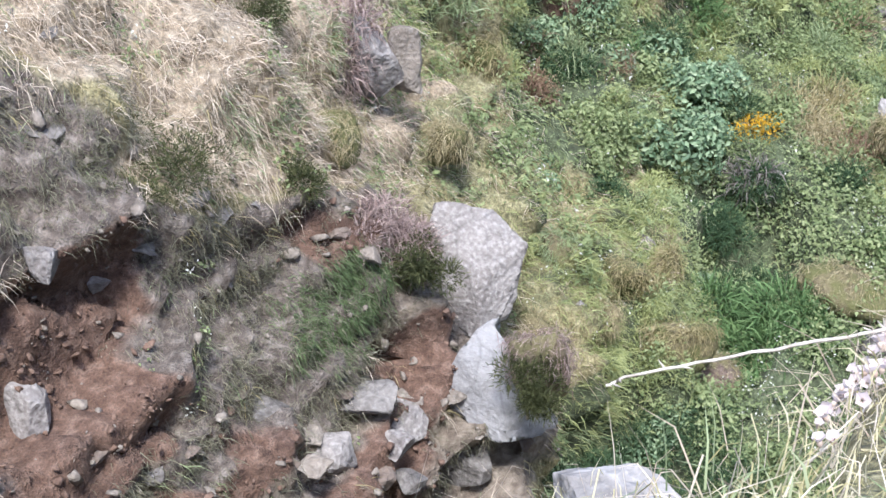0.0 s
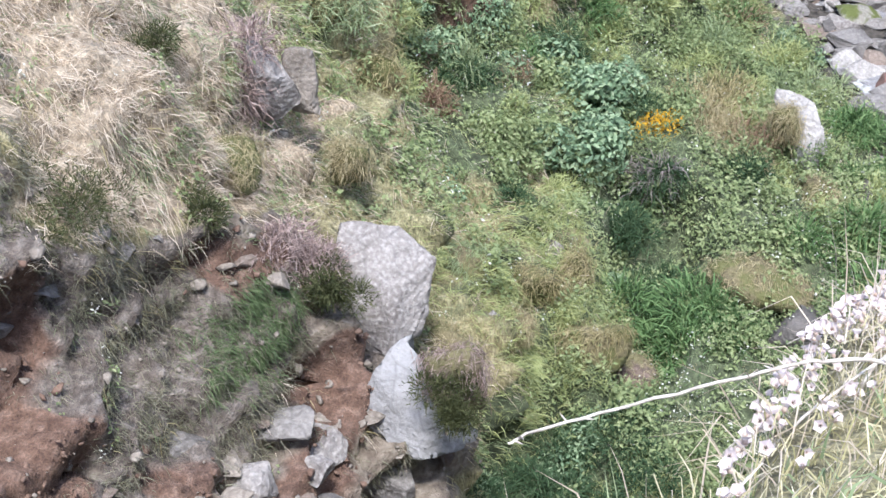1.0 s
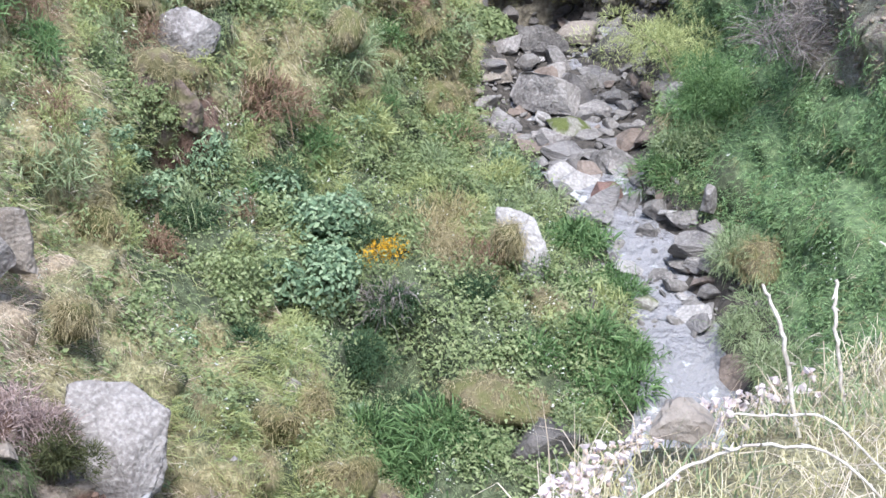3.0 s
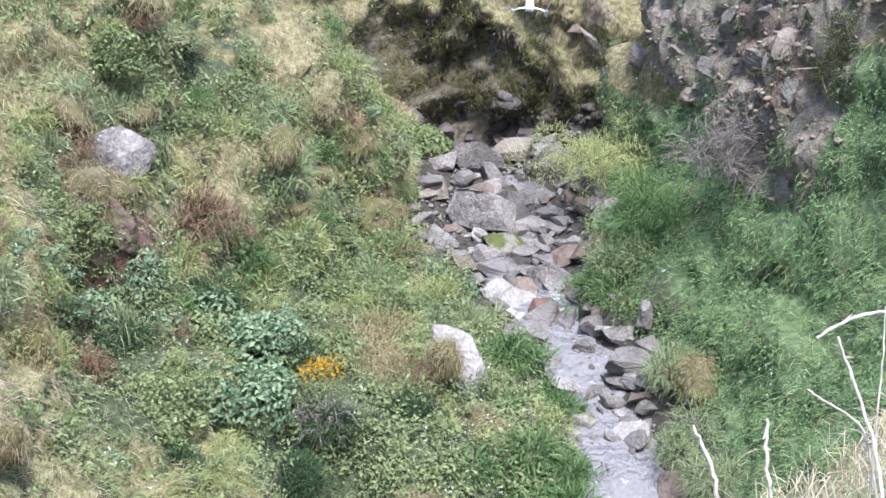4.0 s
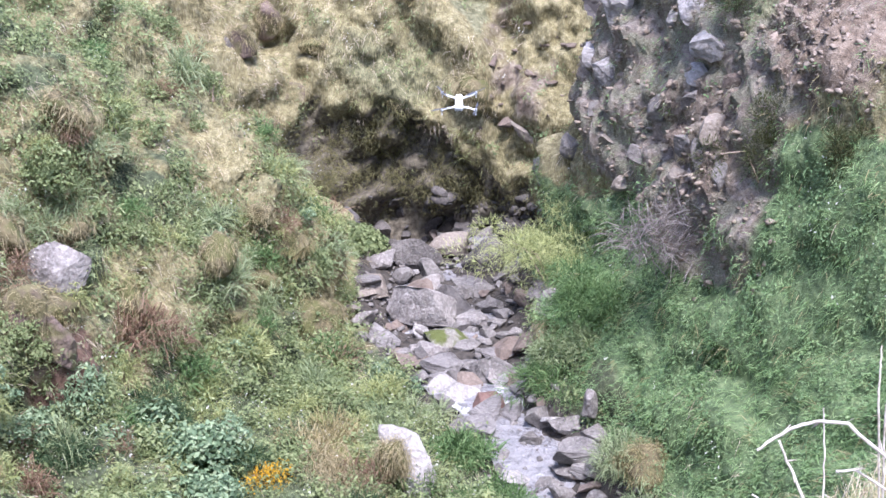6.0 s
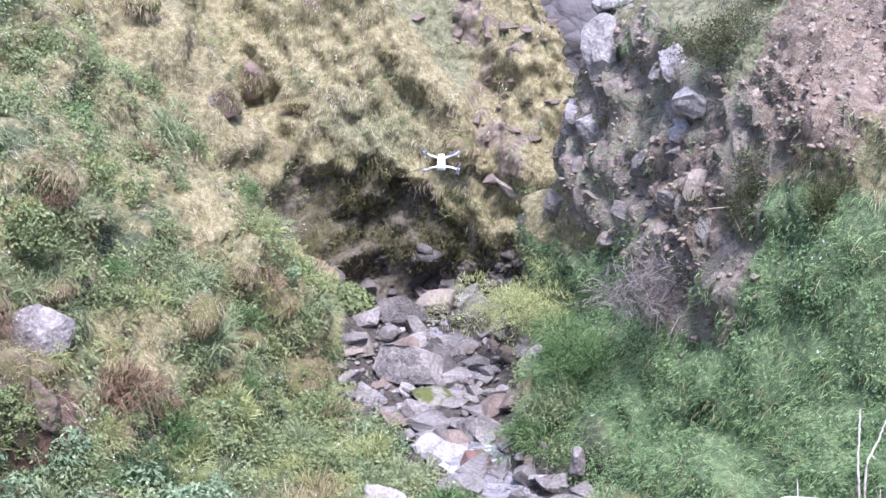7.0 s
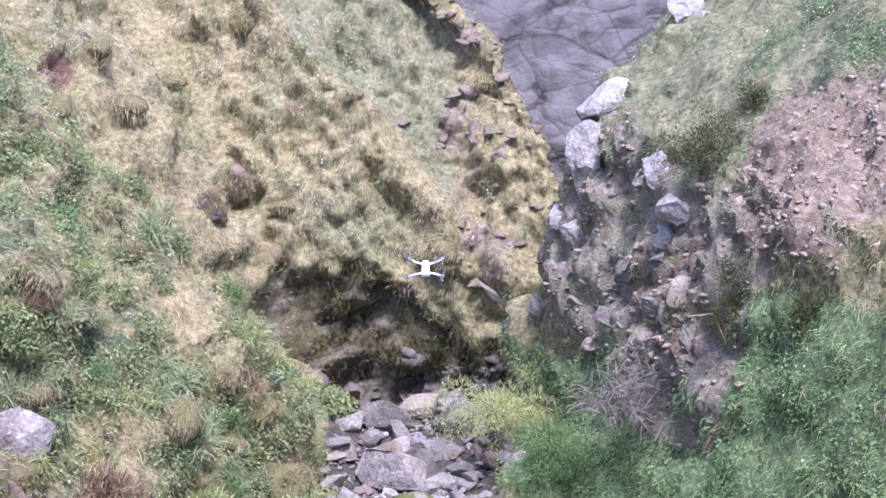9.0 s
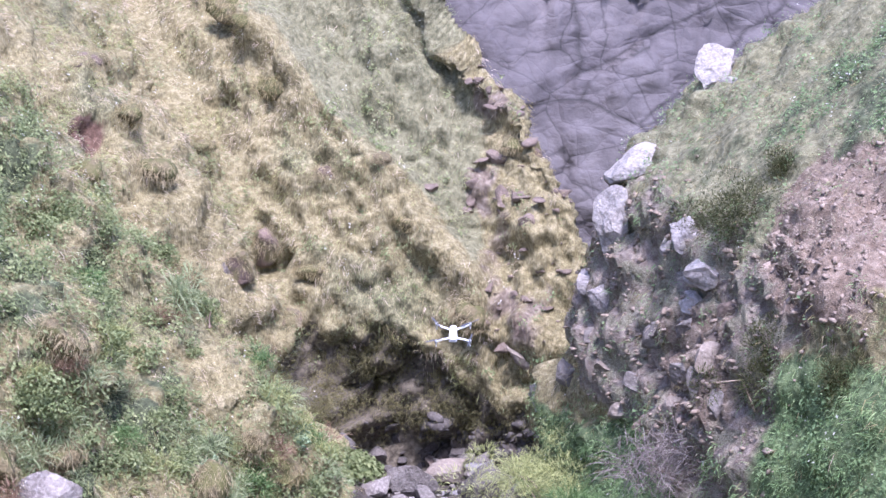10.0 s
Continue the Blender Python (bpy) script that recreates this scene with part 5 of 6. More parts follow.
bush("gorse_bush", -3.73, 9.84, -8.23, 0.4, 0.46, 65, GORSE, "dark green gorse clump beside the pale boulder", 0.054, 3900, 0.008, 8, blade=True, lean=True)
bush("gorse_bush", -2.57, 9.28, -8.86, 0.34, 0.46, 66, GORSE, "dark rounded gorse clump on the boulder edge", 0.054, 4200, 0.008, 8, blade=True, lean=True)
bush("gorse_bush", -5.36, 8.2, -6.5, 0.95, 0.5, 67, GORSE, "dark low gorse bush on the dry slope", 0.054, 4500, 0.008, 9, blade=True)
bush("gorse_bush", -4.64, 9.22, -7.25, 0.5, 0.42, 68, GORSE, "small dark gorse bush under dry grass", 0.054, 3000, 0.008, 7, blade=True)
bush("gorse_bush", -5.29, 10.16, -6.33, 0.4, 0.4, 69, GORSE, "small green gorse tuft on the dry slope", 0.054, 2400, 0.008, 6, blade=True)
bush("dead_heather", -4.02, 9.82, -7.96, 0.75, 0.7, 70, HEATHER, "dead purple-brown heather hanging over the earth bank", 0.16, 3400, 0.009, 10, blade=True, droop=1.3)
bush("dead_heather", -4.98, 11.15, -7.15, 0.42, 0.95, 171, HEATHER, "dead heather hanging beside the upright stones", 0.2, 2400, 0.009, 9, blade=True, droop=1.5, lean=True)
bush("leafy_bush", -2.47, 10.13, -10.4, 0.8, 0.55, 97, ELDER, "dark leafy bush in the hollow under the boulders", 0.055, 2600, 0.45, 9)
bush("leafy_bush", -1.78, 11.3, -11.0, 0.9, 0.6, 98, ELDER, "dark green leafy bush in the gully bottom", 0.055, 2800, 0.45, 9)
bush("fern_clump", 0.95, 15.9, -10.4, 0.7, 0.45, 99, FERN, "green ferns leaning over the stream", 0.14, 2200, 0.012, 8, blade=True, droop=0.9)
bush("fern_clump", 1.15, 14.9, -10.6, 0.7, 0.4, 100, FERN, "green ferns at the edge of the pool", 0.14, 2200, 0.012, 8, blade=True, droop=0.9)
# ferns whose darkened colour paints the shade of hollows and gaps
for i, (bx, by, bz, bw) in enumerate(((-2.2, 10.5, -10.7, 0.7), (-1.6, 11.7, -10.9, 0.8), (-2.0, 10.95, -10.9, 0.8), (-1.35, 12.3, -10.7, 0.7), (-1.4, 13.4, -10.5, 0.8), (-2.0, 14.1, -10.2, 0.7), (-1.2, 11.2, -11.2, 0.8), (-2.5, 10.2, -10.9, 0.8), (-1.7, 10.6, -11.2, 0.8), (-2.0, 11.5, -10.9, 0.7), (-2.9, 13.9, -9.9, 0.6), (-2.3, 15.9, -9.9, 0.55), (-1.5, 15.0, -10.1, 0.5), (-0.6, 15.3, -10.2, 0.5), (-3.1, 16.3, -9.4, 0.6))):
    bush("fern_clump", bx, by, bz, bw, 0.5, 840 + i, SHADE_FERN, "green ferns in the damp hollow, darkened with its shade", 0.13, 2000, 0.010, 8, blade=True, droop=1.0)
for i, (bx, by, bz) in enumerate(((2.75, 14.5, -10.45), (2.6, 15.1, -10.25), (2.7, 13.8, -10.7), (2.5, 16.1, -10.0))):
    bush("green_bush", bx, by, bz, 0.75, 0.5, 860 + i, GREEN, "low green grass tuft hanging over the stream bank", 0.15, 2200, 0.008, 8, blade=True, droop=1.2)
bush("laurel_bush", -0.9, 22.15, -9.7, 0.95, 0.6, 71, LEAF, "dark leafy bush beside the cave", 0.09, 2200, 0.5, 8)
bush("broom_bush", -1.93, 19.5, -9.0, 0.6, 0.52, 72, YELLOW, "yellow-green broom bush on the slope", 0.14, 1600, 0.012, 6, blade=True)
bush("broom_bush", -2.67, 17.08, -9.4, 0.75, 0.55, 73, YELLOW, "bright yellow-green shoots on the slope", 0.14, 1900, 0.012, 7, blade=True)
bush("broom_bush", -2.2, 17.9, -9.35, 0.65, 0.62, 74, YELLOW, "yellow-green feathery bush on the slope", 0.14, 1700, 0.012, 7, blade=True)
bush("dead_bracken", -3.35, 16.94, -8.6, 0.75, 0.55, 75, RUST, "heap of reddish dead bracken stems", 0.3, 900, 0.012, 6, blade=True, droop=1.2)
bush("dead_bush", -1.72, 14.8, -9.95, 0.5, 0.4, 76, ASH, "heap of bleached dead stems under the gorse", 0.24, 450, 0.012, 6, blade=True, droop=1.4)
bush("gorse_bush", 3.86, 17.6, -4.62, 1.05, 0.85, 77, GORSE, "dark gorse bush growing on the crag", 0.045, 6000, 0.009, 14, blade=True)
bush("gorse_bush", 4.39, 17.82, -4.2, 0.47, 0.33, 78, GORSE, "small dark gorse bush on the crag top", 0.04, 2600, 0.008, 6, blade=True)
bush("gorse_bush", 3.86, 16.4, -6.06, 0.7, 0.95, 79, GORSE, "dark straggling gorse on the crag foot", 0.045, 4600, 0.009, 12, blade=True)
bush("gorse_bush", 4.43, 15.21, -5.79, 0.38, 0.62, 80, GORSE, "narrow dark gorse bush on the grassy bank", 0.072, 2100, 0.008, 6, blade=True)
bush("bare_bush", 3.15, 17.2, -7.5, 1.25, 0.75, 81, ASH, "bare grey thorn bush at the crag foot", 0.30, 1300, 0.009, 9, blade=True, droop=0.5, wild=1.6)
bush("green_bush", 1.6, 18.05, -10.0, 1.1, 0.6, 82, FERN, "low green bush leaning over the stream", 0.12, 3000, 0.010, 8, blade=True, droop=0.8)
bush("green_bush", 1.95, 18.1, -9.5, 0.95, 0.6, 83, GREEN, "rounded green bush above the stream", 0.12, 3200, 0.010, 8, blade=True, droop=0.8)
bush("green_bush", 2.5, 17.95, -8.7, 1.2, 0.6, 84, FERN, "green bush on the grassy bank", 0.13, 4000, 0.011, 9, blade=True, droop=0.8)
bush("grass_mound", 1.86, 20.84, -9.31, 1.9, 0.95, 86, YELLOW, "yellow-green grassy mound under the crag", 0.13, 6500, 0.008, 26, blade=True, droop=1.3, lean=True, lobe=0.17)
bush("green_bush", 2.13, 18.50, -9.26, 0.9, 0.55, 88, FRESH, "green grass cushion hanging over the boulders", 0.12, 3000, 0.010, 9, blade=True, droop=1.0)
bush("fern_clump", 0.64, 16.9, -10.3, 0.8, 0.45, 89, FERN, "green fern clump at the stream edge", 0.2, 1900, 0.018, 7, blade=True, droop=0.9)
bush("leafy_bush", -4.35, 17.5, -6.65, 0.85, 0.55, 90, LEAF, "green leafy clump above the outcrop", 0.054, 3200, 0.5, 8)
bush("leafy_bush", -3.3, 14.2, -9.5, 0.8, 0.7, 91, LEAF, "dark green nettle clump on the slope", 0.058, 3840, 0.45, 9)
bush("dead_bracken", -3.9, 13.65, -8.75, 0.45, 0.7, 92, RUST, "rusty dead bracken hanging from the bank", 0.3, 900, 0.012, 6, blade=True, droop=1.6)
# the fern clumps here carry the bank's shade in their colour
for i, (bx, by, bz, bw, bm) in enumerate(((-3.75, 15.3, -9.3, 0.75, SHADE_FERN), (-3.4, 14.7, -9.6, 0.8, LEAF), (-3.9, 14.4, -8.9, 0.6, SHADE_FERN), (-3.2, 15.6, -9.4, 0.7, LEAF))):
    bush("nettle_clump", bx, by, bz, bw, 0.55, 880 + i, bm, "nettles and ferns under the overhanging bank, ferns darkened as its shade", 0.09 if bm is SHADE_FERN else 0.06, 1700, 0.011 if bm is SHADE_FERN else 0.5, 9, blade=bm is SHADE_FERN, droop=1.0)
bush("leafy_bush", -3.95, 14.9, -8.5, 0.9, 0.75, 93, ELDER, "dark leafy bush below the outcrop", 0.058, 3840, 0.45, 9)
bush("straw_tussock", -1.05, 15.85, -9.95, 0.9, 0.5, 94, TUFT, "pale straw tussock on the mound", 0.2, 2600, 0.007, 7, blade=True, droop=1.4)
bush("grass_mound", -1.05, 16.4, -9.95, 0.95, 0.5, 95, OLIVE, "olive grassy mound beside the gorse", 0.25, 2600, 0.010, 8, blade=True, droop=1.2)
bush("leafy_bush", -4.46, 19.9, -5.2, 0.85, 0.6, 96, LEAF, "green leafy clump high on the slope", 0.054, 3040, 0.5, 8)


# hummocks: a boulder under a cap of turf
def hummock(x, y, z, w, h, seed, label, material=TUFT, core="turf", free=False):
    base = new("grassy_hummock")
    if not free:
        x, y, z = seat(x, y, z, (0.14 if core == "heath" else -0.04) * w)
    base.location = (x, y, z)
    p, f = stone_mesh((w, w * 0.8, h), seed, 3, 8, 0.08)
    mesh_part("core", fast_mesh("core", p, f, smooth=True), ROCKS[core], base)
    rs = np.random.RandomState(seed)
    k = rs.randint(0, len(p), int((240 + 220 * w) * (1.5 if y < 16 else 0.9)))
    k = k[p[k][:, 2] > -0.1 * h]
    d = unit(p[k] / np.array((w, w * 0.8, h)))
    v, t, q = hair(rs, p[k] * 0.97, d, 5, np.full((len(k), 1), 0.115), 0.006, 0.8, 0.35)
    mesh_part("grass_cap", fast_mesh("grass_cap", v, t, q), material, base)
    return tagged(base, label, "hummock")


hummock(-0.33, 13.74, -10.36, 1.15, 0.55, 101, "straw-covered boulder in the gully bottom")
hummock(0.2, 15.2, -10.3, 0.78, 0.48, 102, "grass-capped boulder beside the stream")
hummock(2.52, 15.65, -9.75, 0.8, 0.62, 103, "mossy grass-capped boulder on the stream bank", OLIVE)
hummock(-4.28, 15.6, -7.6, 0.6, 0.5, 104, "tufted overhang above a bare peat face", OLIVE)
hummock(-2.0, 18.6, -8.7, 0.6, 0.5, 105, "brown grassy hummock on the slope")
hummock(-1.6, 18.9, -9.2, 0.55, 0.5, 106, "brown tufted hummock on the slope")
hummock(-4.1, 18.1, -6.3, 0.7, 0.75, 107, "tall brown tussock high on the slope")
hummock(-2.1, 19.6, -8.2, 0.55, 0.35, 108, "small rounded tussock on the slope")
hummock(-2.65, 9.67, -8.88, 0.54, 0.84, 1186, "brown peat lump with dry roots beside the boulders", HEATHER, "heath", True)
hummock(-0.30, 15.91, -9.82, 0.42, 0.8, 1181, "brown turf lump beside the white slab", TUFT, "turf", True)
hummock(-3.01, 11.03, -9.76, 0.62, 0.76, 1550, "rounded straw lump beside the boulders", TUFT)
hummock(-2.72, 12.15, -10.38, 0.55, 0.60, 1630, "rounded grassy lump on the knoll", TUFT)
hummock(-2.59, 13.05, -10.41, 0.57, 0.63, 1610, "rounded grassy lump on the knoll", OLIVE)
hummock(-1.98, 12.61, -10.68, 0.87, 0.68, 1790, "rounded grassy lump on the knoll edge", OLIVE)
hummock(-4.20, 11.63, -8.17, 0.50, 0.55, 1030, "shaggy hanging tussock on the dry slope", TUFT)
hummock(-4.60, 10.16, -7.34, 0.65, 0.50, 840, "shaggy hanging tussock on the dry slope", TUFT)
hummock(-4.32, 13.18, -8.16, 0.54, 0.66, 960, "shaggy hanging tussock on the dry slope", OLIVE)
hummock(-4.95, 10.66, -6.91, 0.36, 0.60, 670, "shaggy hanging tussock on the dry slope", OLIVE)
hummock(-2.29, 13.34, -10.39, 0.45, 0.52, 1650, "rounded grassy lump on the knoll", OLIVE)
hummock(-3.24, 12.36, -9.66, 0.72, 0.54, 1420, "rounded green lump on the knoll", GREEN)
hummock(-4.63, 16.48, -7.15, 0.76, 0.75, 320, "shaggy brown tussock high on the slope", TUFT)
hummock(-4.09, 16.23, -8.01, 0.69, 0.56, 550, "shaggy olive tussock high on the slope", OLIVE)
hummock(-4.10, 17.21, -7.31, 0.64, 0.39, 410, "shaggy brown tussock high on the slope", TUFT)
hummock(-1.31, 19.53, -9.85, 0.89, 0.74, 1050, "brown rounded hummock above the stream", TUFT)
hummock(-1.80, 20.13, -8.94, 0.74, 0.45, 850, "olive rounded hummock on the slope", OLIVE)
hummock(-2.61, 18.69, -8.39, 0.69, 0.62, 730, "brown grassy mound on the slope", TUFT)


def tussocks():
    """Rounded brown and green tussocks that break up the grassy slopes."""
    rs = np.random.RandomState(120)
    models = []
    for i, (blade, label) in enumerate(((TUFT, "rounded brown tussock on the slope"), (OLIVE, "rounded olive tussock on the slope"), (TUFT, "shaggy brown tussock on the slope"), (OLIVE, "wide olive tussock on the slope"), (OLIVE, "shaggy green tussock on the slope"))):
        base = new("tussock")
        p, f = stone_mesh((0.46, 0.42, 0.36), 130 + i, 3, 6, 0.1)
        mesh_part("core", fast_mesh("core", p, f, smooth=True), ROCKS["turf"], base)
        k = rs.randint(0, len(p), 170)
        k = k[p[k][:, 2] > -0.06]
        v, t, q = hair(rs, p[k] * 0.97, unit(p[k]), 7, np.full((len(k), 1), 0.11), 0.006, 0.8, 0.35)
        mesh_part("grass_cap", fast_mesh("grass_cap", v, t, q), blade, base)
        models.append(tagged(base, label, "tussock", "tussocks on the slope"))
    spots, nn = scatter(rs, 40, SIDES, lambda p, z: bare(z) * seen(p) * (p[:, 0] < 2) * (1 - 0.8 * z["lush"]) * step(9.5, 11, p[:, 1]) * (0.3 + 0.7 * step(20.5, 23, p[:, 1])))
    for i, (q, n) in enumerate(zip(spots, nn)):
        m = pose(*(q + n * 0.04), rs.uniform(-15, 15), rs.uniform(-5, 30), rs.uniform(-30, 30))
        if i < 5:
            c = models[i]
            c.matrix_basis = m
        else:
            c = copy_thing(models[i % 5], m)
        s = rs.uniform(0.65, 1.5)
        c.scale = (s * rs.uniform(0.8, 1.3), s, s * rs.uniform(0.8, 1.2))


tussocks()


MOSS = blade_mat("dark_moss", (0.085, 0.083, 0.038), (0.18, 0.17, 0.08), (0.30, 0.28, 0.145), patch=0.6)


def cave_moss():
    """Hanging mossy tufts in the mouth of the overhang."""
    rs = np.random.RandomState(160)
    spots, nn = scatter(rs, 190, (-1.9, 2.2, 23.0, 25.8), lambda p, z: z["cave"] * (p[:, 2] > -9.9))
    pieces = []
    for q, n in zip(spots, nn):
        m = 26
        roots = q + rs.normal(size=(m, 3)) * (0.16, 0.08, 0.10)
        v, t, qd = blades(rs, roots, np.repeat(n[None], m, 0), 4, 0.10, 0.6, 1.8, 0.010, 0.0)
        pieces.append((v, t, qd))
    v, t, q = joined(pieces)
    ob = new("hanging_moss", fast_mesh("hanging_moss", v, t, q))
    ob.data.materials.append(MOSS)
    tagged(ob, "olive moss and grass hanging in the overhang", "moss", kind="stuff")


cave_moss()


def clumps():
    """Loose leafy and feathery clumps that stand above the herbs."""
    rs = np.random.RandomState(170)
    kinds = ((ELDER, 0.06, 0.5, False, "bluish green leafy clump on the gully side"), (LEAF, 0.055, 0.5, False, "green leafy clump on the gully side"), (FERN, 0.2, 0.014, True, "green feathery clump on the gully side"),
             (YELLOW, 0.16, 0.011, True, "yellow-green feathery clump on the gully side"), (RUST, 0.24, 0.010, True, "brown withered clump on the gully side"), (GORSE, 0.1, 0.012, True, "dark prickly clump on the gully side"), (GREEN, 0.22, 0.012, True, "long green grass clump on the gully side"))
    models = [bush("herb_clump", 0, 17, -30, 0.55, 0.42, 171 + i, k[0], k[4], k[1], 500, k[2], 6, blade=k[3], droop=0.9) for i, k in enumerate(kinds)]
    for m in models:
        tagged(m, category="plant", group="clumps on the gully side")
    spots, nn = scatter(rs, 185, SIDES, lambda p, z: bare(z) * seen(p) * step(13, 14.5, p[:, 1]) * step(22.5, 21, p[:, 1]) * np.clip(0.2 + z["lush"] + 0.5 * (p[:, 0] < 0), 0, 1) * (p[:, 0] < 1.2) * (np.hypot(p[:, 0] + 1.6, p[:, 1] - 15.1) > 0.95) * (p[:, 2] < -6.0))
    order = [3, 1, 6, 3, 0, 6, 4, 1, 3, 1, 2, 3]
    for i, q in enumerate(spots):
        j = order[i % 12] if q[0] < 1.5 else (1, 6, 2)[i % 3]
        m = pose(*(q + nn[i] * 0.05), rs.uniform(-12, 12), rs.uniform(-12, 12), rs.uniform(0, 360))
        c = models[i] if i < 7 else copy_thing(models[j], m)
        c.matrix_basis = m
        s = rs.uniform(0.5, 1.05)
        c.scale = (s, s, s * rs.uniform(0.7, 1.1))


clumps()


# ---------------------------------------------------------------- stream
def stream():
    ys, us = np.arange(9.0, 24.6, 0.06), np.linspace(-1, 1, 48)
    half = curve(ys, 9, 0.6, 14, 0.75, 16.2, 0.78, 17, 0.8, 18, 0.7, 19, 0.9, 22, 1.2, 24.6, 0.8)
    x = stream_x(ys)[:, None] + half[:, None] * us[None]
    y = np.repeat(ys[:, None], len(us), 1)
    z = (floor_z(ys) + curve(ys, 14, 0.09, 14.7, 0.09, 15.2, 0.03, 16.6, 0.03, 17.0, 0.05, 17.9, 0.05, 18.2, 0.09, 18.6, 0.07, 19.0, -0.02, 20.6, -0.02, 21.0, 0.03, 21.5, -0.02, 24, -0.03))[:, None] + 0 * x
    p = np.stack([x.ravel(), y.ravel(), z.ravel()], 1)
    p[:, 2] += 0.03 * fbm(p, 0.3, 3, seed=71)
    me = fast_mesh("stream", p, quads=grid_quads(len(ys), len(us)), smooth=True)
    white = curve(p[:, 1], 13.6, 0.2, 14.2, 0.45, 14.6, 0.3, 15.0, 0.1, 16.2, 0.1, 16.6, 0.3, 17.6, 0.2, 18.0, 0.5, 18.5, 0.55, 18.9, 0.2, 20, 0.3, 22, 0.2)
    me.attributes.new("white", "FLOAT", "POINT").data.foreach_set("value", np.ascontiguousarray(white, np.float32))
    me.materials.append(WATER)
    return tagged(new("water", me), "shallow clear stream with white riffles over stones, sky reflection in its colour", "stream", kind="structure")


stream()
hummock(-1.52, 12.1, -10.78, 0.8, 1.05, 1416, "brown tufted peat lump on the grassy slope", TUFT, "heath")
hummock(-4.15, 15.39, -7.84, 0.71, 1.44, 1426, "brown tufted peat lump on the grassy slope", TUFT, "heath")
hummock(-2.38, 25.2, -7.21, 0.59, 0.78, 1482, "brown tufted peat lump on the grassy slope", TUFT, "heath")
hummock(-2.64, 23.35, -6.97, 0.65, 0.62, 1483, "brown tufted peat lump on the grassy slope", TUFT, "heath")
hummock(-2.25, 19.67, -8.45, 0.66, 0.36, 1489, "brown tufted peat lump on the grassy slope", TUFT, "heath")
hummock(-4.95, 23.96, -3.86, 1.42, 0.31, 1501, "brown tufted peat lump on the grassy slope", TUFT, "heath")
hummock(-1.93, 23.85, -7.98, 0.56, 0.43, 1546, "brown tufted peat lump on the grassy slope", TUFT, "heath")
hummock(-2.15, 22.3, -7.88, 0.49, 0.41, 1547, "brown tufted peat lump on the grassy slope", TUFT, "heath")
hummock(-1.3, 25.88, -6.14, 0.40, 0.34, 1548, "brown tufted peat lump on the grassy slope", TUFT, "heath")


# ---------------------------------------------------------------- small stones
def stone_heap(name, seed, n, box, keep, small, large, kind, label, sink=0.15, flat=1.0):
    rs = np.random.RandomState(seed)
    p, nn = scatter(rs, n, box, keep)
    v2, f2 = ball(2 if large > 0.19 else 1)
    pieces = []
    for i in range(len(p)):
        rot = np.array(Euler((rs.uniform(-0.6, 0.6, 2) * flat ** 2).tolist() + [rs.uniform(0, 6.28)]).to_matrix())
        size = small * (large / small) ** (rs.rand() ** 2.2)
        shape = v2.copy()
        for _ in range(7):
            n = unit(rs.normal(size=3))
            shape = shape - np.maximum(shape @ n - rs.uniform(0.2, 0.6), 0)[:, None] * n
        shape = shape * rs.uniform((0.8, 0.6, 0.4), (1.2, 0.9, 0.8)) * (0.6, 0.6, 0.6 * flat)
        pieces.append((shape @ rot.T * size + p[i] + nn[i] * size * sink, f2, None))
    v, t, _ = joined(pieces)
    ob = new(name, fast_mesh(name, v, t))
    ob.data.materials.append(ROCKS[kind])
    return tagged(ob, label, "stones", kind="stuff")


stone_heap("scree", 201, 2400, (2.4, 6.5, 14.8, 21), lambda p, z: z["scree"] * (p[:, 2] < -2.5), 0.025, 0.17, "scar", "loose pinkish stones on the eroded scar", -0.2, 1.0)
stone_heap("crag_rubble", 202, 2200, (2.0, 5.5, 15.5, 23), lambda p, z: z["rock"] * (p[:, 2] < -3.5), 0.035, 0.185, "scree", "broken stones sticking out of the crag", 0.0, 0.7)
stone_heap("earth_clods", 207, 800, (-6.2, -2.8, 5.6, 10.4), lambda p, z: z["soil"], 0.02, 0.13, "clod", "crumbled clods on the bare earth")
stone_heap("bank_rubble", 203, 700, (-6.2, -2.2, 5.2, 11), lambda p, z: np.clip(z["bluff"] * 0.7 + z["soil"] * 0.15, 0, 1), 0.025, 0.17, "warm", "stones and clods in the eroded earth bank")
stone_heap("rib_stones", 206, 80, (0.8, 2.6, 24.0, 27.5), lambda p, z: step(0.9, 1.5, p[:, 0] + 0.5 * fbm(p, 0.8, 2, seed=57)) * (p[:, 2] > -8.8) * (p[:, 2] < -4.0), 0.08, 0.42, "brown", "brown broken ledge stones on the rib above the cleft", -0.05, 0.7)
stone_heap("stream_gravel", 204, 900, (-1.5, 3.2, 12.5, 24.3), lambda p, z: z["bed"] * step(14.9, 15.5, p[:, 1]), 0.04, 0.2, "grey", "cobbles and gravel of the stream bed", 0.3)
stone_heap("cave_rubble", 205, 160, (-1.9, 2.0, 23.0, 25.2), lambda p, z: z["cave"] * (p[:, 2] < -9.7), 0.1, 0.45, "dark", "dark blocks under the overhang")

# larger loose stones in the stream bed
rs = np.random.RandomState(210)
kinds = ("grey", "slate", "pale", "dark", "brown", "white")
models = [stone("stone", k, 0, 0, -40, 0.34, (0.2, 0.11, 0.16, 0.24, 0.13, 0.1)[i], 220 + i, "loose grey stone lying in the stream bed", depth=0.75, level=3, group="stones in the stream bed") for i, k in enumerate(kinds)]
spots, _ = scatter(rs, 120, (-1.4, 3.0, 13.2, 24.0), lambda p, z: z["bed"] * step(15.2, 15.7, p[:, 1]) * 0.9 + 0.04 * z["bed"])
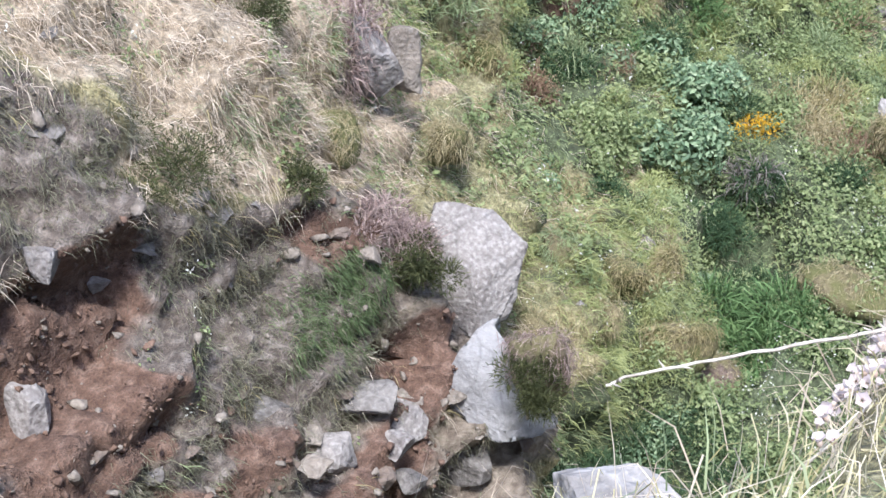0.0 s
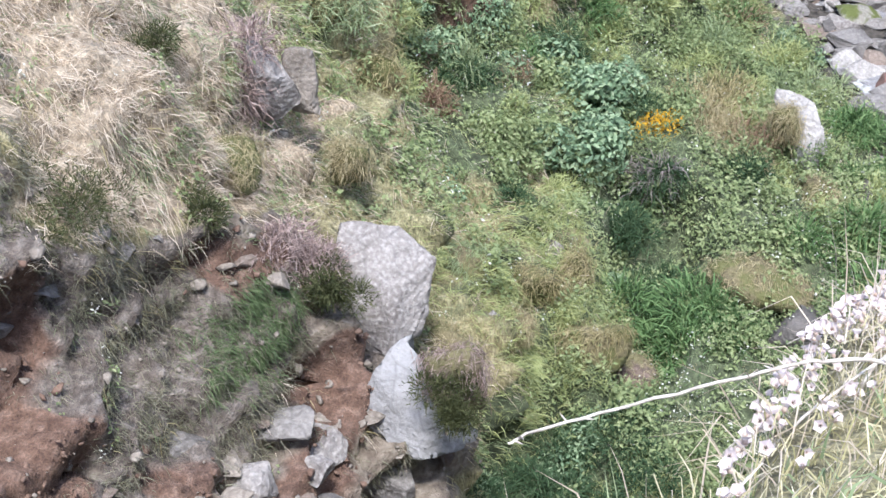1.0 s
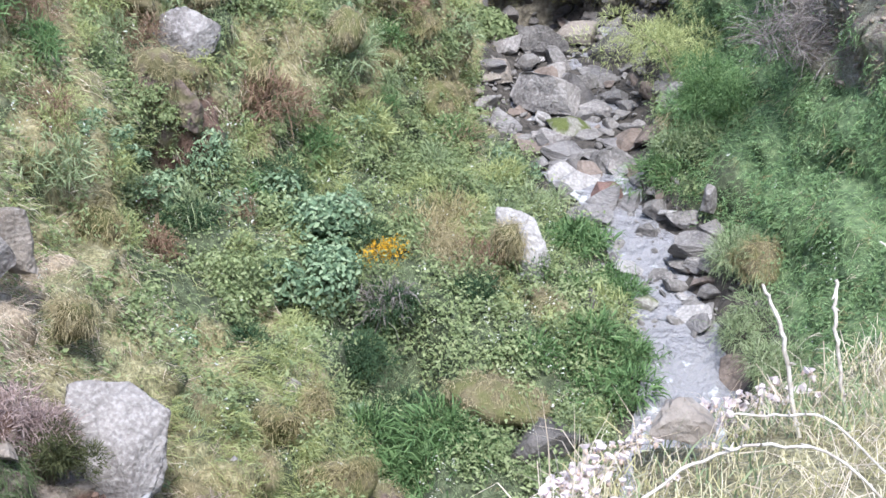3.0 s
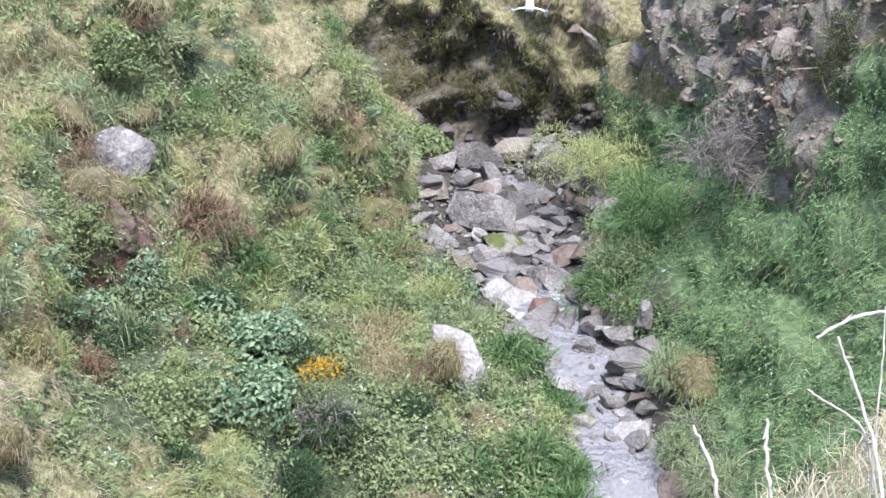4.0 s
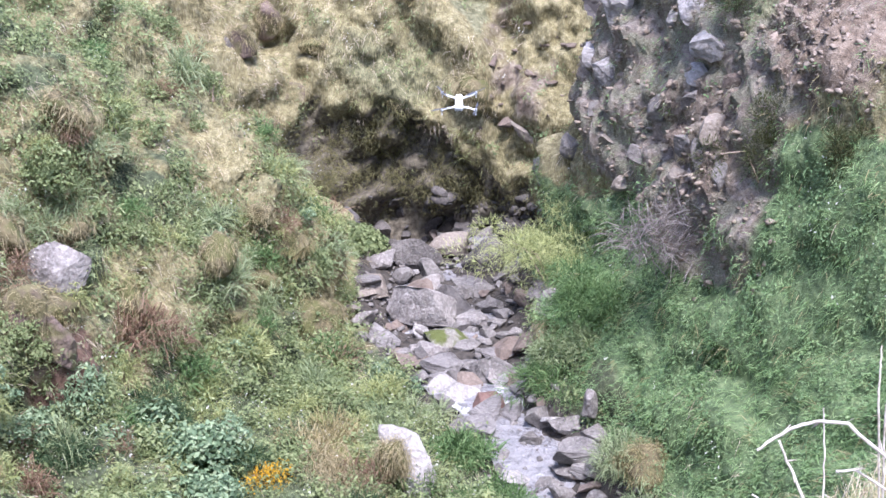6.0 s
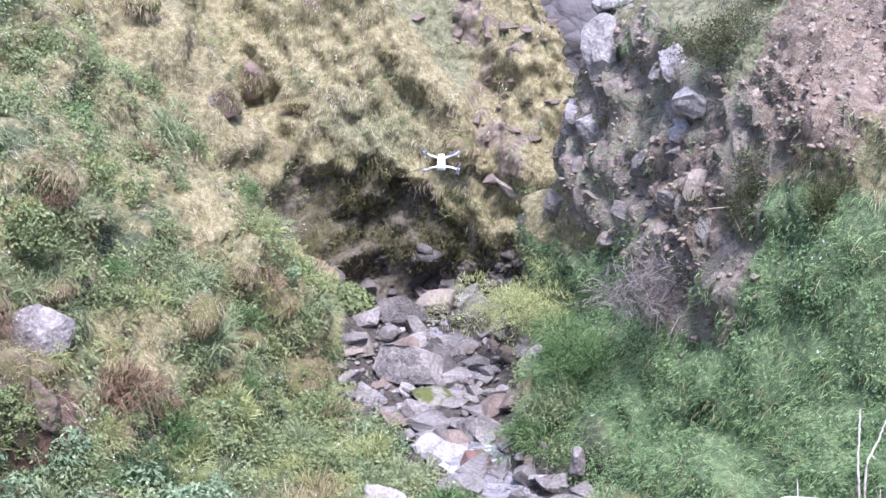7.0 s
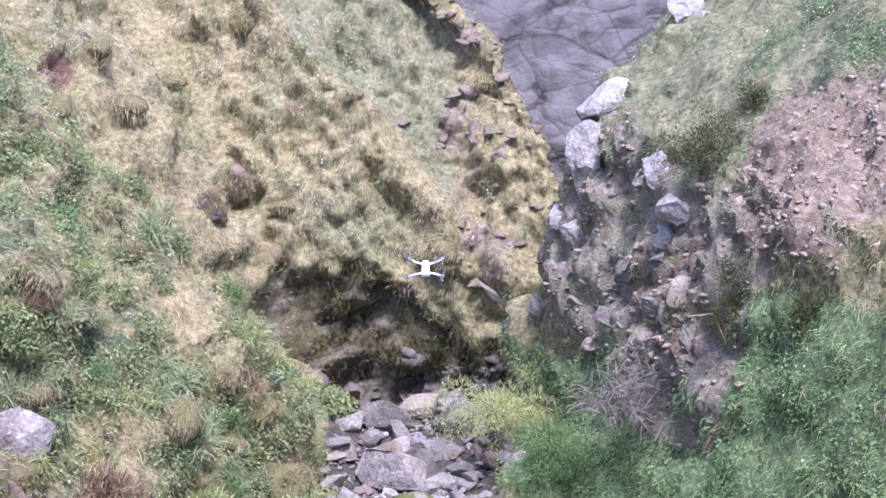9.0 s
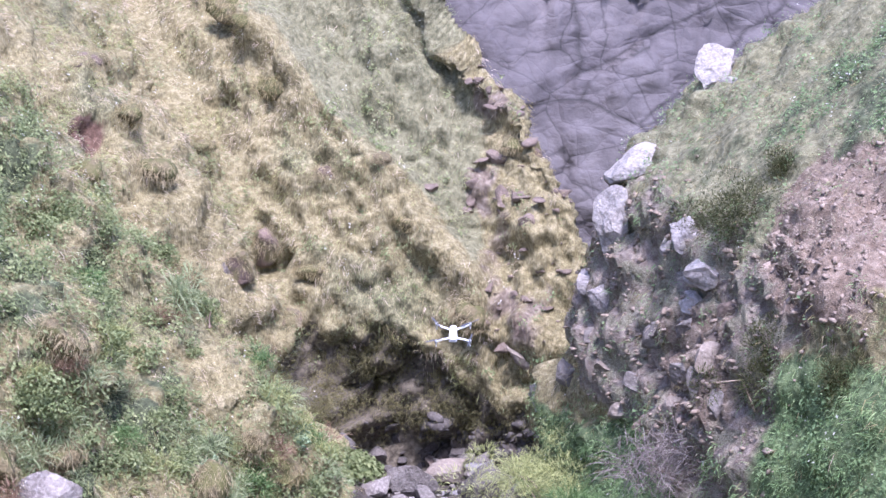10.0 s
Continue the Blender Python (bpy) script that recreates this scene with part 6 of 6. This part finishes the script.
for i, q in enumerate(spots):
    m = models[i % 6]
    s = float(0.45 + 1.7 * rs.rand() ** 1.8)
    if i < 6:
        c = m
        c.matrix_basis = pose(*(q + (0, 0, 0.05)), rs.uniform(-20, 20), rs.uniform(-20, 20), rs.uniform(0, 360))
    else:
        c = copy_thing(m, pose(*(q + (0, 0, 0.05)), rs.uniform(-35, 35), rs.uniform(-35, 35), rs.uniform(0, 360)))
    c.scale = (s, s, s * 0.9)


# ---------------------------------------------------------------- near bank
NEAR_BLADE = blade_mat("bank_grass", (0.26, 0.25, 0.10), (0.44, 0.40, 0.21), (0.60, 0.54, 0.36), (0.74, 0.68, 0.52), patch=0.35)
PALE_STICK = plain_mat("bleached_stems", (0.30, 0.26, 0.215), (0.56, 0.51, 0.45), 40, 0.7)
DARK_STICK = plain_mat("dark_stems", (0.05, 0.04, 0.035), (0.14, 0.11, 0.09), 40, 0.7)
PETAL = blade_mat("pale_pink_petals", (0.58, 0.44, 0.45), (0.74, 0.64, 0.63), (0.82, 0.76, 0.74), patch=0.1)
CALYX = plain_mat("papery_calyx", (0.38, 0.28, 0.22), (0.58, 0.47, 0.40), 50)


def bank_edge(y):
    return curve(y, -40, -6, 0, -1.0, 0.9, -0.65, 1.2, -0.49, 1.4, -0.33, 1.7, -0.17, 2.4, -0.066, 2.9, 0.07, 3.25, 0.27, 3.5, 0.54, 4.3, 1.1, 5.2, 1.55, 6.2, 2.2, 9, 4)


def bank_grass(name, seed, n, length, droop, width, spread, keep, material, label):
    rs = np.random.RandomState(seed)
    p, nn = scatter(rs, n, (-1.2, 3.2, 0.7, 6.6), keep)
    v, t, q = blades(rs, p, unit(nn + (0, 0, 1)), 7, length * rs.uniform(0.6, 1.3, (len(p), 1)).repeat(7, 0), spread, droop, width, 0.5)
    ob = new(name, fast_mesh(name, v, t, q))
    ob.data.materials.append(material)
    return tagged(ob, label, "grass", kind="stuff")


bank_grass("bank_grass", 301, 4800, 0.10, 1.2, 0.003, 0.7, lambda p, z: step(-0.02, 0.1, p[:, 0] - bank_edge(p[:, 1])), NEAR_BLADE, "pale dry grass on the near bank")
bank_grass("long_bank_grass", 302, 700, 0.22, 0.9, 0.003, 0.9, lambda p, z: step(-0.05, 0.08, p[:, 0] - bank_edge(p[:, 1])) * 0.9, STRAW, "long arching straw blades on the bank edge")
bank_grass("green_bank_grass", 303, 1500, 0.11, 0.7, 0.005, 0.5, lambda p, z: step(0.05, 0.4, p[:, 0] - bank_edge(p[:, 1])) * np.clip(0.4 + 2 * fbm(p, 0.6, 2, seed=44), 0, 1), GREEN, "fresh green grass tufts on the near bank")


def stick(name, pts, r0, r1, material, label, thorns=0, seed=1):
    """A dry stem through the points, smoothed, with small side buds."""
    pts = np.array(pts, float)
    s = np.linspace(0, len(pts) - 1, 5 * len(pts))
    fine = np.stack([np.interp(s, np.arange(len(pts)), pts[:, k]) for k in range(3)], 1)
    for _ in range(2):
        fine[1:-1] = (fine[:-2] + 2 * fine[1:-1] + fine[2:]) / 4
    rs = np.random.RandomState(seed)
    fine[1:-1] += rs.normal(size=(len(fine) - 2, 3)) * r0 * 0.35
    base = new(name)
    v, q = tube(fine, np.linspace(r0, r1, len(fine)) * 0.64, 7)
    mesh_part("stem", fast_mesh("stem", v, quads=q, smooth=True), material, base)
    for i in range(thorns):
        k = rs.randint(2, len(fine) - 2)
        d = unit(rs.normal(size=3) + np.array((0, 0, 0.3)))
        v, q = tube([fine[k], fine[k] + d * 0.010, fine[k] + d * 0.022], [r0 * 0.6, r0 * 0.5, r0 * 0.15], 5)
        mesh_part("bud", fast_mesh("bud", v, quads=q, smooth=True), material, base)
    return tagged(base, label, "stem", "dry stems on the near bank")


stick("bramble_stem", [(-0.570, 1.88, -2.223), (-0.540, 1.9, -2.208), (-0.380, 2.0, -2.198), (-0.176, 2.11, -2.178), (-0.056, 2.14, -2.138), (0.094, 2.15, -2.108), (0.430, 2.0, -2.213)], 0.004, 0.0075, PALE_STICK, "bleached bramble stem arching over the gully edge", 14, 1)
stick("dry_stem", [(-0.190, 1.86, -2.3), (-0.040, 2.07, -2.2), (0.104, 2.23, -2.15), (0.334, 2.4, -2.3)], 0.005, 0.004, PALE_STICK, "pale dry stem lying on the bank", 4, 2)
stick("bramble_stem", [(0.034, 2.2, -2.35), (0.074, 2.27, -2.22), (0.174, 2.37, -2.18), (0.284, 2.46, -2.14), (0.374, 2.48, -2.1), (0.434, 2.48, -2.08), (0.574, 2.47, -2.07), (0.834, 2.4, -2.3)], 0.006, 0.005, PALE_STICK, "pale arching bramble stem on the bank", 8, 3)
stick("dark_stem", [(0.130, 2.08, -2.15), (0.214, 2.13, -2.07), (0.374, 2.24, -2.07), (0.474, 2.25, -2.04), (0.544, 2.25, -2.03), (0.734, 2.2, -2.25)], 0.003, 0.004, DARK_STICK, "thin dark stem on the dry grass", 3, 4)
stick("dry_stem", [(0.404, 2.68, -2.16), (0.504, 2.67, -2.15), (0.604, 2.66, -2.13), (0.884, 2.6, -2.4)], 0.004, 0.005, PALE_STICK, "pale dry stem above the bank grass", 3, 5)
stick("dry_stem", [(0.57, 3.46, -2.32), (0.6, 3.42, -2.37), (0.63, 3.37, -2.43), (0.70, 3.3, -2.75)], 0.007, 0.011, PALE_STICK, "stout bleached stem standing on the bank edge", 3, 6)
stick("dry_stem", [(0.79, 3.61, -2.39), (0.79, 3.57, -2.46), (0.80, 3.51, -2.53), (0.84, 3.45, -2.75)], 0.008, 0.009, PALE_STICK, "broken bleached stem standing on the bank edge", 6, 7)
stick("bramble_stem", [(0.56, 2.27, -1.35), (0.61, 2.28, -1.32), (0.66, 2.28, -1.3), (0.72, 2.26, -1.3), (1.05, 2.1, -1.6), (1.25, 2.0, -2.2)], 0.004, 0.006, PALE_STICK, "bleached bramble stem arching above the bank", 6, 8)
stick("dry_stem", [(0.75, 2.86, -1.69), (0.78, 2.81, -1.76), (0.81, 2.75, -1.83), (0.84, 2.68, -1.93), (0.9, 2.6, -2.4)], 0.004, 0.008, PALE_STICK, "pale dry stem leaning on the bank", 3, 9)
stick("dry_stem", [(0.84, 2.87, -1.62), (0.84, 2.83, -1.7), (0.83, 2.77, -1.8), (0.85, 2.7, -2.4)], 0.002, 0.004, PALE_STICK, "thin upright dry stem on the bank", 2, 10)
stick("dry_stem", [(0.69, 2.81, -1.79), (0.74, 2.78, -1.81), (0.81, 2.75, -1.84), (0.95, 2.7, -2.45)], 0.003, 0.005, PALE_STICK, "short pale side stem on the bank", 2, 11)
stick("dry_stem", [(0.81, 2.64, -1.63), (0.85, 2.63, -1.62), (1.1, 2.55, -1.8), (1.2, 2.5, -2.3)], 0.004, 0.005, PALE_STICK, "pale dry stem bending over the grass", 3, 12)
stick("dry_stem", [(1.46, 4.42, -2.3), (1.45, 4.38, -2.37), (1.44, 4.33, -2.46), (1.5, 4.3, -3.1)], 0.004, 0.007, PALE_STICK, "forked pale stem at the end of the bank", 2, 13)
stick("dry_stem", [(1.53, 4.38, -2.32), (1.51, 4.36, -2.37), (1.46, 4.33, -2.46), (1.5, 4.28, -3.1)], 0.004, 0.007, PALE_STICK, "curved pale stem at the end of the bank", 2, 14)


def flower():
    """A pale campion: a bent stem, a papery calyx and five notched petals."""
    base = new("campion_flower")
    v, q = tube([(0, 0, -0.10), (0.006, 0.002, -0.05), (0, 0, 0)], [0.0012, 0.0011, 0.001], 5)
    mesh_part("stem", fast_mesh("stem", v, quads=q, smooth=True), PALE_STICK, base)
    v, q = tube([(0, 0, -0.002), (0, 0, 0.006), (0, 0, 0.014), (0, 0, 0.018)], [0.002, 0.0075, 0.007, 0.005], 8)
    mesh_part("calyx", fast_mesh("calyx", v, quads=q, smooth=True), CALYX, base)
    petal = None
    for i in range(5):
        if petal is None:
            v = np.array([(0.002, 0, 0.012), (0.008, -0.007, 0.021), (0.014, -0.012, 0.030), (0.014, 0, 0.031), (0.014, 0.012, 0.030), (0.008, 0.007, 0.021), (0.010, 0, 0.022)])
            petal = fast_mesh("petal", v, np.array([(0, 1, 6), (1, 2, 6), (2, 3, 6), (3, 4, 6), (4, 5, 6), (5, 0, 6)]), smooth=True)
            petal.materials.append(PETAL)
        ob = new("petal", petal)
        ob.parent = base
        ob.matrix_basis = pose(0, 0, 0, 0, 0, 72 * i)
    return tagged(base, "pale pinkish white campion flower on the bank edge", "flower", "campion flowers on the bank edge")


first = flower()
rs = np.random.RandomState(330)
k = 0
while k < 290:
    y = rs.uniform(1.55, 3.75)
    x = bank_edge(y) + abs(rs.normal()) * 0.11 - 0.04
    if rs.rand() > 0.25 + 0.75 * (y > 2.0):
        continue
    q = (x, y, ground_z(x, y) + rs.uniform(0.03, 0.09))
    m = pose(*q, rs.uniform(-35, 55), rs.uniform(-40, 40), rs.uniform(0, 360))
    if k == 0:
        first.matrix_basis, c = m, first
    else:
        c = copy_thing(first, m)
    s = rs.uniform(0.5, 0.85)
    c.scale = (s, s, s)
    k += 1

stone("boulder", "white", -0.475, 1.72, -2.385, 0.30, 0.18, 347, "pale lichened stone on the near bank edge", depth=0.7, level=5, sink=None)


# ---------------------------------------------------------------- drone
def rounded_box(size, bevel, segments=3, taper=1.0):
    bm = bmesh.new()
    bmesh.ops.create_cube(bm, size=1)
    for v in bm.verts:
        v.co = Vector((v.co.x * size[0], v.co.y * size[1], v.co.z * size[2]))
        if v.co.y > 0:
            v.co.x *= taper
    bmesh.ops.bevel(bm, geom=bm.edges[:], offset=bevel, segments=segments, profile=0.6, affect="EDGES")
    me = bpy.data.meshes.new("box")
    bm.to_mesh(me)
    bm.free()
    me.polygons.foreach_set("use_smooth", np.ones(len(me.polygons), bool))
    return me


def drone(m):
    white = plain_mat("white_plastic", (0.74, 0.75, 0.76), (0.80, 0.81, 0.82), 60, 0.35, relief=0.0005)
    grey = plain_mat("grey_plastic", (0.36, 0.38, 0.42), (0.42, 0.44, 0.48), 60, 0.4, relief=0.0005)
    dark = plain_mat("dark_plastic", (0.05, 0.05, 0.055), (0.09, 0.09, 0.1), 60, 0.35, relief=0.0005)
    base = new("quadcopter_drone")
    mesh_part("body", rounded_box((0.075, 0.19, 0.055), 0.02, 4, 0.8), white, base)
    lid = mesh_part("battery", rounded_box((0.06, 0.11, 0.02), 0.008), white, base)
    lid.matrix_basis = pose(0, -0.02, 0.028)
    eye = mesh_part("camera_gimbal", rounded_box((0.035, 0.03, 0.032), 0.01), dark, base)
    eye.matrix_basis = pose(0, 0.10, -0.018)
    tail = mesh_part("tail_panel", rounded_box((0.045, 0.012, 0.03), 0.004), grey, base)
    tail.matrix_basis = pose(0, -0.096, -0.002)
    blade = None
    for sx, sy, a in ((1, 1, 35), (-1, 1, 120), (1, -1, 80), (-1, -1, 20)):
        tip = Vector((sx * 0.145, sy * 0.115 + 0.01, 0.012 if sy > 0 else -0.006))
        v, q = tube([(sx * 0.03, sy * 0.065, 0.0), (sx * 0.09, sy * 0.09, 0.006), tuple(tip)], [0.010, 0.008, 0.0075], 8)
        mesh_part("arm", fast_mesh("arm", v, quads=q, smooth=True), white, base)
        v, q = tube([tip - Vector((0, 0, 0.014)), tip - Vector((0, 0, 0.012)), tip + Vector((0, 0, 0.014)), tip + Vector((0, 0, 0.017))], [0.004, 0.012, 0.012, 0.003], 12)
        motor = mesh_part("motor", fast_mesh("motor", v, quads=q, smooth=True), grey, base)
        v, q = tube([tip - Vector((0, 0, 0.012)), tip - Vector((0, 0, 0.03)), tip - Vector((0, 0, 0.048))], [0.006, 0.005, 0.007], 8)
        mesh_part("leg", fast_mesh("leg", v, quads=q, smooth=True), white, base)
        for turn in (a, a + 180):
            if blade is None:
                v = np.array([(0.004, -0.004, 0), (0.03, -0.010, 0.003), (0.07, -0.009, 0.002), (0.10, -0.004, 0.0), (0.10, 0.002, 0.0), (0.07, 0.005, -0.002), (0.03, 0.006, -0.003), (0.004, 0.004, 0)])
                v = np.concatenate([v, v + (0, 0, 0.0015)])
                qd = np.array([(0, 1, 6, 7), (1, 2, 5, 6), (2, 3, 4, 5), (8, 15, 14, 9), (9, 14, 13, 10), (10, 13, 12, 11)])
                edge = np.array([(i, (i + 1) % 8, (i + 1) % 8 + 8, i + 8) for i in range(8)])
                blade = fast_mesh("propeller", v, quads=np.concatenate([qd, edge]))
                blade.materials.append(dark)
            ob = new("propeller", blade)
            ob.parent = motor
            ob.matrix_basis = Matrix.Translation(tip + Vector((0, 0, 0.016))) @ pose(0, 0, 0, 0, 0, turn)
    base.matrix_basis = m
    return tagged(base, "white quadcopter drone hovering over the gully", "drone")


drone(pose(0.40, 13.0, -4.42, 16, 0, -3))
